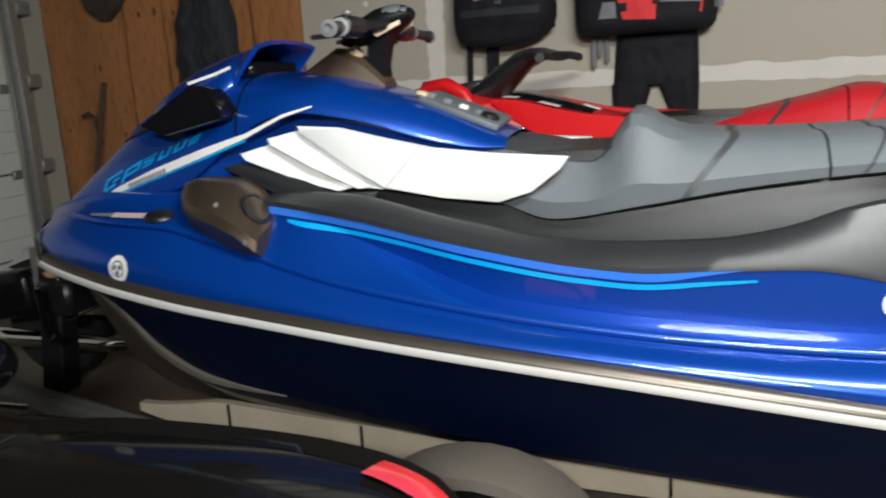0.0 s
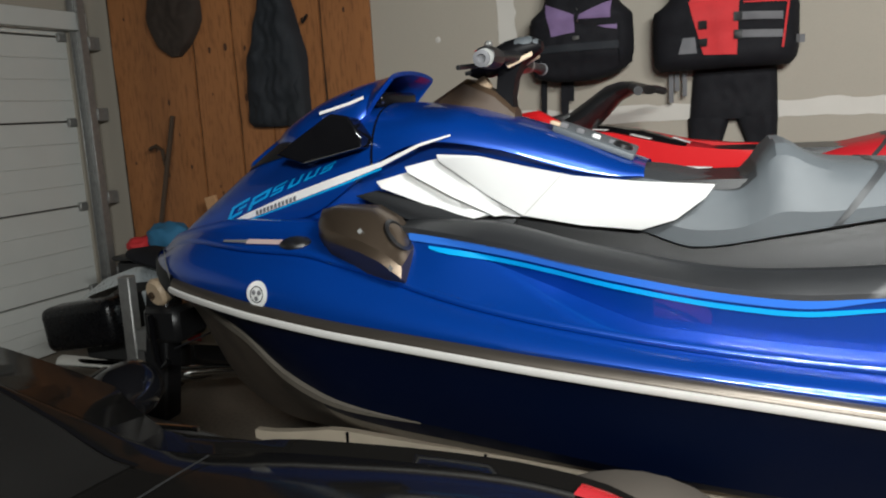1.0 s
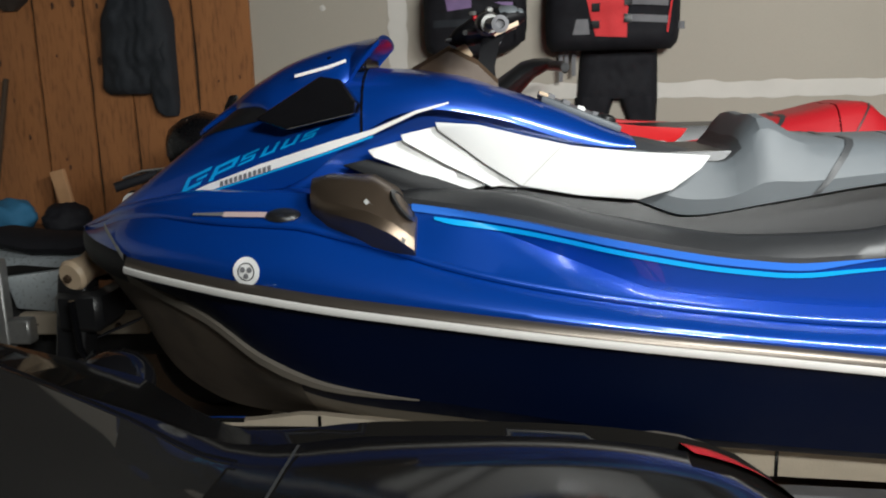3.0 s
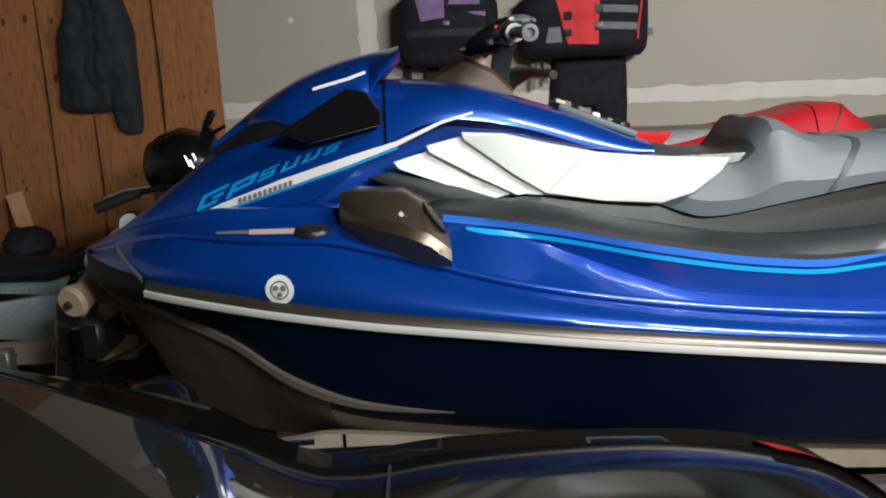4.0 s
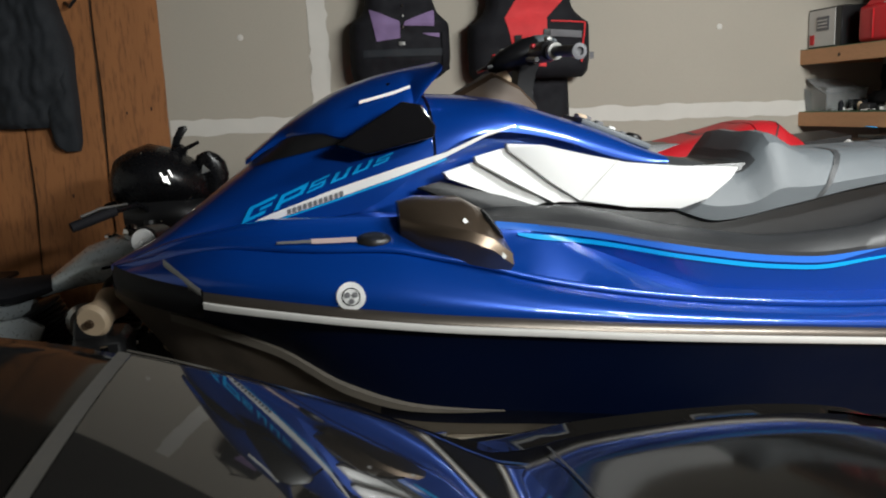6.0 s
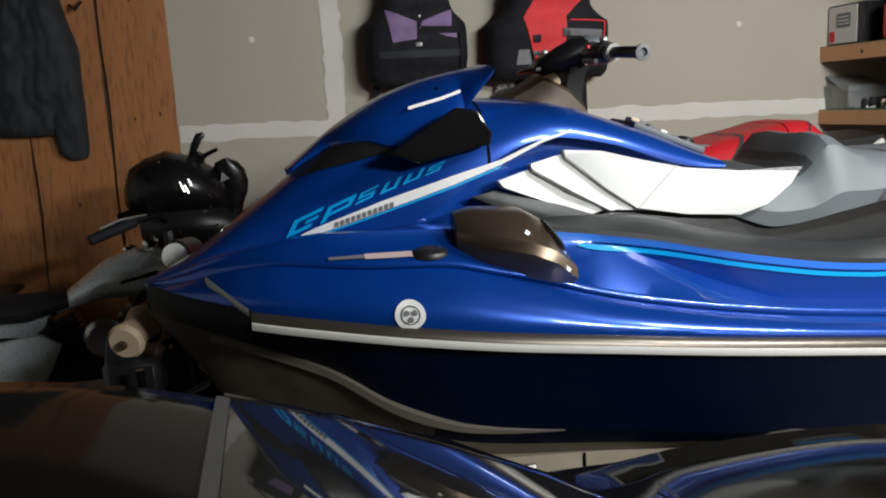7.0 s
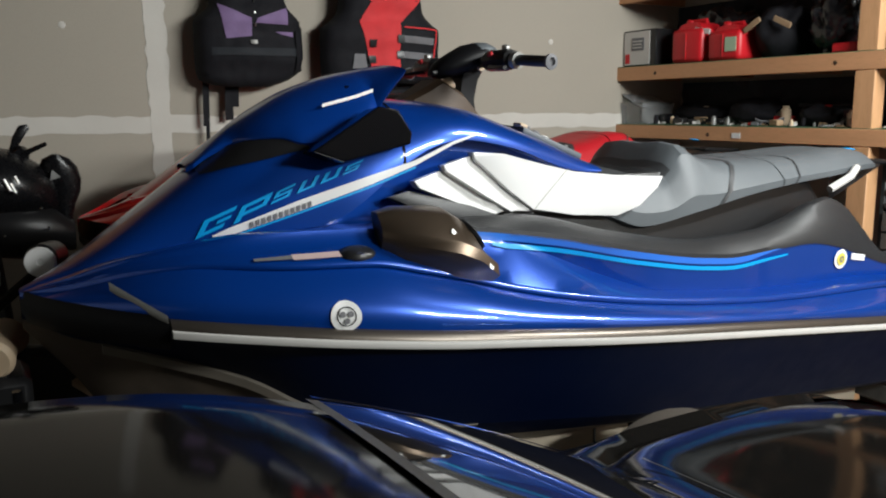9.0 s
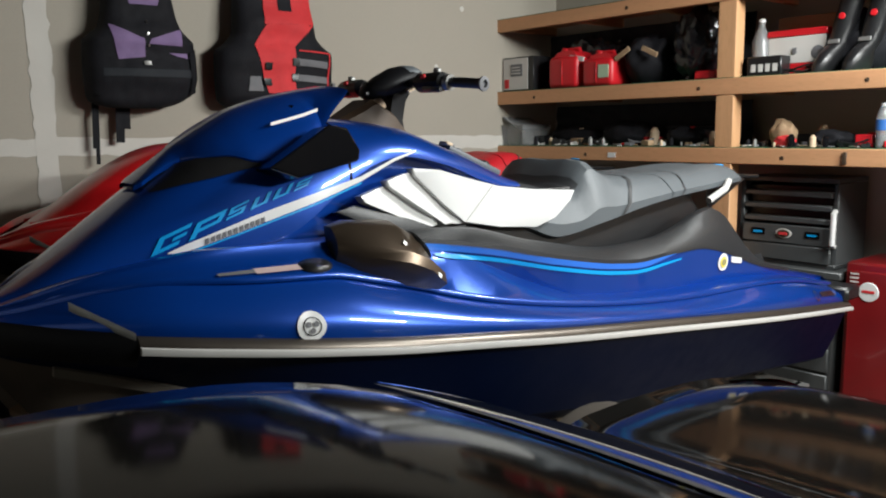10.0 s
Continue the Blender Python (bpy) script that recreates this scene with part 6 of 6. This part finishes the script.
# loose scraps and cords among the clutter, card and added dark sheets at the back
SCRAP = mat("torn_paper", (0.55, 0.52, 0.48), 0.8, 0, 0.2, 20)
rnd = random.Random(88)
for i in range(34):
    y, x = rnd.uniform(2.05, 4.45), 1.775 + 0.10 * rnd.random()
    if 2.86 < y < 3.01:
        continue
    w, d, a = rnd.uniform(0.010, 0.035), rnd.uniform(0.008, 0.02), rnd.uniform(0, 3.1)
    bm = bmesh.new()
    quad = [(-w, -d, 0.002), (0, -d * 1.2, rnd.uniform(0.004, 0.014)), (w, -d, 0.003), (w, d, rnd.uniform(0.002, 0.012)), (0, d, 0.010), (-w, d * 0.7, 0.003)]
    bm.faces.new([bm.verts.new((x + p * math.cos(a) - q * math.sin(a), y + p * math.sin(a) + q * math.cos(a), T2 + 0.003 + h)) for p, q, h in quad])
    geo = bmesh.ops.extrude_face_region(bm, geom=bm.faces[:])
    bmesh.ops.translate(bm, verts=[v for v in geo["geom"] if isinstance(v, bmesh.types.BMVert)], vec=(0, 0, -0.0015))
    solo("paper_scrap", bm, (SCRAP, CARD, GALV, SCRAP)[i % 4], "torn paper scrap on the shelf mat", "scrap", "clutter on the lower shelf", smooth=0)
for k, (y, z0, m) in enumerate(((3.95, T2, PLASTIC), (3.55, T2, CLOTH_GREY), (2.28, T2, PLASTIC), (2.58, T1, PLASTIC))):
    pts = [(1.86 + 0.05 * math.cos(a) * (1 + 0.2 * math.sin(a * 3 + k)), y + 0.09 * math.sin(a) * (1 + 0.15 * math.cos(a * 2)), z0 + 0.012 + 0.006 * a / 3 + 0.01 * math.sin(a * 2.3 + k)) for a in span(0, 12.5, 60)]
    solo("cord", tube(pts, 0.005, 6), m, "dark loosely coiled cord on the shelf", "cord", "cords on the shelves")
solo("cardboard_sheet", box(2.16, 2.12, T1 + 0.004, 2.172, 2.86, T1 + 0.33, 0.002, (0, -4, 0)), CARD, "brown cardboard sheet leaning at the shelf back", "cardboard")


def dark_backing(y0, y1, z0, z1, seed):
    """Dark folded sheet, added to imitate the shade at the back of a shelf bay."""
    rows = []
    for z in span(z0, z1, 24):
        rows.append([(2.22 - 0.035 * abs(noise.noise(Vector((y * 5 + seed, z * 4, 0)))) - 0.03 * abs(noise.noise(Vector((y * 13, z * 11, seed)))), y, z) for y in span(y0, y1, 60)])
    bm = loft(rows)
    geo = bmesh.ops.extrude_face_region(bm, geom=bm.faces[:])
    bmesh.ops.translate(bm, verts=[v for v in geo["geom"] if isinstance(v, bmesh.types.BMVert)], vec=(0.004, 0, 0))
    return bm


# Added navy sheets stand in for the bays' dim depth.
solo("dark_back_sheet", dark_backing(3.02, 4.62, T1 + 0.004, 2.17, 3), NAVY, "added dark folded sheet that darkens the upper shelf back", "plastic sheet")
solo("dark_back_sheet", dark_backing(3.02, 4.55, T2 + 0.004, 1.67, 8), NAVY, "added dark folded sheet that darkens the lower shelf back", "plastic sheet")
drum = thing("black_case", (2.0, 3.55, T2), "low black plastic case on the lower shelf", "case")
part("case_body", box(1.93, 3.08, T2 + 0.003, 2.12, 3.42, T2 + 0.10, 0.012), PLASTIC, drum)
part("case_lid", box(1.925, 3.075, T2 + 0.10, 2.125, 3.425, T2 + 0.125, 0.008), NOSE, drum)
part("case_latch", box(1.918, 3.22, T2 + 0.075, 1.930, 3.27, T2 + 0.115, 0.003), CLOTH_RED, drum)

# ---- tool chest and cabinet under the shelves ----
STEELGREY = mat("grey_chest_paint", (0.085, 0.09, 0.092), 0.4, 0.2, 0.1, 10)
ch = thing("tool_chest", (2.05, 2.62, 0), "grey steel tool chest with open lid bay", "tool chest")
part("lower_case", box(1.86, 2.33, 0.02, 2.25, 2.93, 0.72, 0.008), STEELGREY, ch)
part("counter", box(1.83, 2.30, 0.735, 2.26, 2.95, 0.775, 0.006), STEELGREY, ch)
part("upper_case", merge(box(1.90, 2.36, 0.775, 2.24, 2.90, 0.80, 0.004), box(1.90, 2.36, 0.80, 2.24, 2.385, 1.22, 0.004), box(1.90, 2.875, 0.80, 2.24, 2.90, 1.22, 0.004), box(2.20, 2.385, 0.80, 2.24, 2.875, 1.22, 0.004), box(1.90, 2.36, 1.22, 2.24, 2.90, 1.245, 0.004)), STEELGREY, ch)
part("drawer_front", box(1.885, 2.385, 0.80, 1.905, 2.875, 0.885, 0.005), STEELGREY, ch)
part("drawer_front", box(1.885, 2.385, 0.89, 1.905, 2.875, 0.99, 0.005), STEELGREY, ch)
part("drawer_slot", box(1.95, 2.39, 0.99, 2.0, 2.87, 1.20, 0.005), PLASTIC, ch)
for z in (1.005, 1.075, 1.145):
    part("drawer_lip", box(1.89, 2.39, z, 1.95, 2.87, z + 0.028, 0.005), STEELGREY, ch)
for y in (2.44, 2.74):
    part("badge_plate", box(1.880, y, 0.93, 1.884, y + 0.08, 0.965, 0.002), GLOSS, ch)
    part("badge_bar", box(1.877, y + 0.015, 0.94, 1.879, y + 0.065, 0.952, 0), CYAN, ch)
FLAT = Matrix.Translation((0, 0, 0.945)) @ Matrix.Diagonal((1, 1, 0.58, 1)) @ Matrix.Translation((0, 0, -0.945))
part("oval_badge", placed(turned([(0.045, 0), (0.043, 0.004)], (1.884, 2.635, 0.945), (-1, 0, 0), 24), FLAT), PAPER, ch)
part("oval_badge", placed(turned([(0.036, 0), (0.034, 0.003)], (1.879, 2.635, 0.945), (-1, 0, 0), 24), FLAT), BRONZE, ch)
part("badge_bar", box(1.873, 2.612, 0.938, 1.8755, 2.658, 0.952, 0), CLOTH_RED, ch)
part("side_handle", tube([(1.88, 2.365, 0.90), (1.85, 2.36, 0.91), (1.85, 2.36, 1.07), (1.88, 2.365, 1.08)], 0.014, 8), WHITE, ch, "white side handle")
for i in range(4):
    part("drawer_front", box(1.845, 2.35, 0.08 + i * 0.16, 1.862, 2.91, 0.225 + i * 0.16, 0.005), STEELGREY, ch)
part("drawer_line", box(1.850, 2.35, 0.70, 1.858, 2.91, 0.722, 0.002), GLOSS, ch)
rc = thing("red_cabinet", (2.05, 2.1, 0), "red steel cabinet with round pale badge", "cabinet")
DARKRED = mat("dark_red_enamel", (0.22, 0.010, 0.012), 0.35, 0, 0.3, 5, coat=0.3)
part("cabinet_body", box(1.84, 1.86, 0.02, 2.24, 2.28, 0.84, 0.012), DARKRED, rc)
part("door_panel", box(1.828, 1.88, 0.05, 1.842, 2.26, 0.80, 0.006), DARKRED, rc)
part("round_badge", turned([(0.05, 0), (0.046, 0.005)], (1.829, 2.16, 0.70), (-1, 0, 0), 20), WHITE, rc)
part("badge_bar", box(1.822, 2.13, 0.695, 1.824, 2.19, 0.708, 0), CLOTH_RED, rc)
for i in range(3):
    part("label_bar", box(1.825, 2.21, 0.74 + i * 0.02, 1.8275, 2.25, 0.748 + i * 0.02, 0), PAPER, rc)

# ---- things in the corner by the garage door ----
sh = thing("shovel", (-3.60, 4.6, 0), "rusty shovel leaning in the corner", "shovel")
part("shaft", tube([(-3.66, 4.44, 0.70), (-3.60, 4.66, 1.60)], 0.017, 8), BRONZE, sh)
part("blade", loft([[(-3.68 + w, 4.42 - 0.02 * (1 - (w / 0.14) ** 2), z) for w in span(-h, h, 7)] for z, h in ((0.72, 0.05), (0.67, 0.12), (0.45, 0.13), (0.20, 0.09), (0.01, 0.02))]), GALV, sh)
part("hook", tube([(-3.66, 4.62, 1.18), (-3.69, 4.62, 1.37), (-3.74, 4.62, 1.40), (-3.80, 4.62, 1.38)], 0.014, 8), BRONZE, sh)
turned_room(sh)
TEAL = mat("blue_cloth", (0.03, 0.16, 0.30), 0.8, 0, 0.25, 10)
crate = thing("crate", (-3.3, 4.4, 0), "dark plastic storage crate in the corner", "crate")
part("crate_body", box(-3.72, 4.10, 0.0, -2.92, 4.60, 0.68, 0.02), PLASTIC, crate)
part("crate_rim", box(-3.74, 4.08, 0.68, -2.90, 4.62, 0.71, 0.01), PLASTIC, crate)
turned_room(crate)
turned_room(sack("rag", "crumpled bright blue cloth on the crate", "cloth", -3.44, 4.32, 0.71, 0.16, 0.13, 0.20, TEAL, 51))
turned_room(sack("rag", "dark red cloth on the crate", "cloth", -3.62, 4.26, 0.71, 0.09, 0.11, 0.11, CLOTH_RED, 53))
turned_room(sack("rag", "black cloth heap on the crate", "cloth", -3.06, 4.30, 0.71, 0.13, 0.15, 0.17, CLOTH_BLACK, 55))
turned_room(solo("wood_offcut", box(-3.28, 4.55, 0.71, -3.19, 4.58, 1.05, 0.003, (0, -12, 0)), LUMBER_UP, "pale pine offcut standing on the crate", "offcut"))
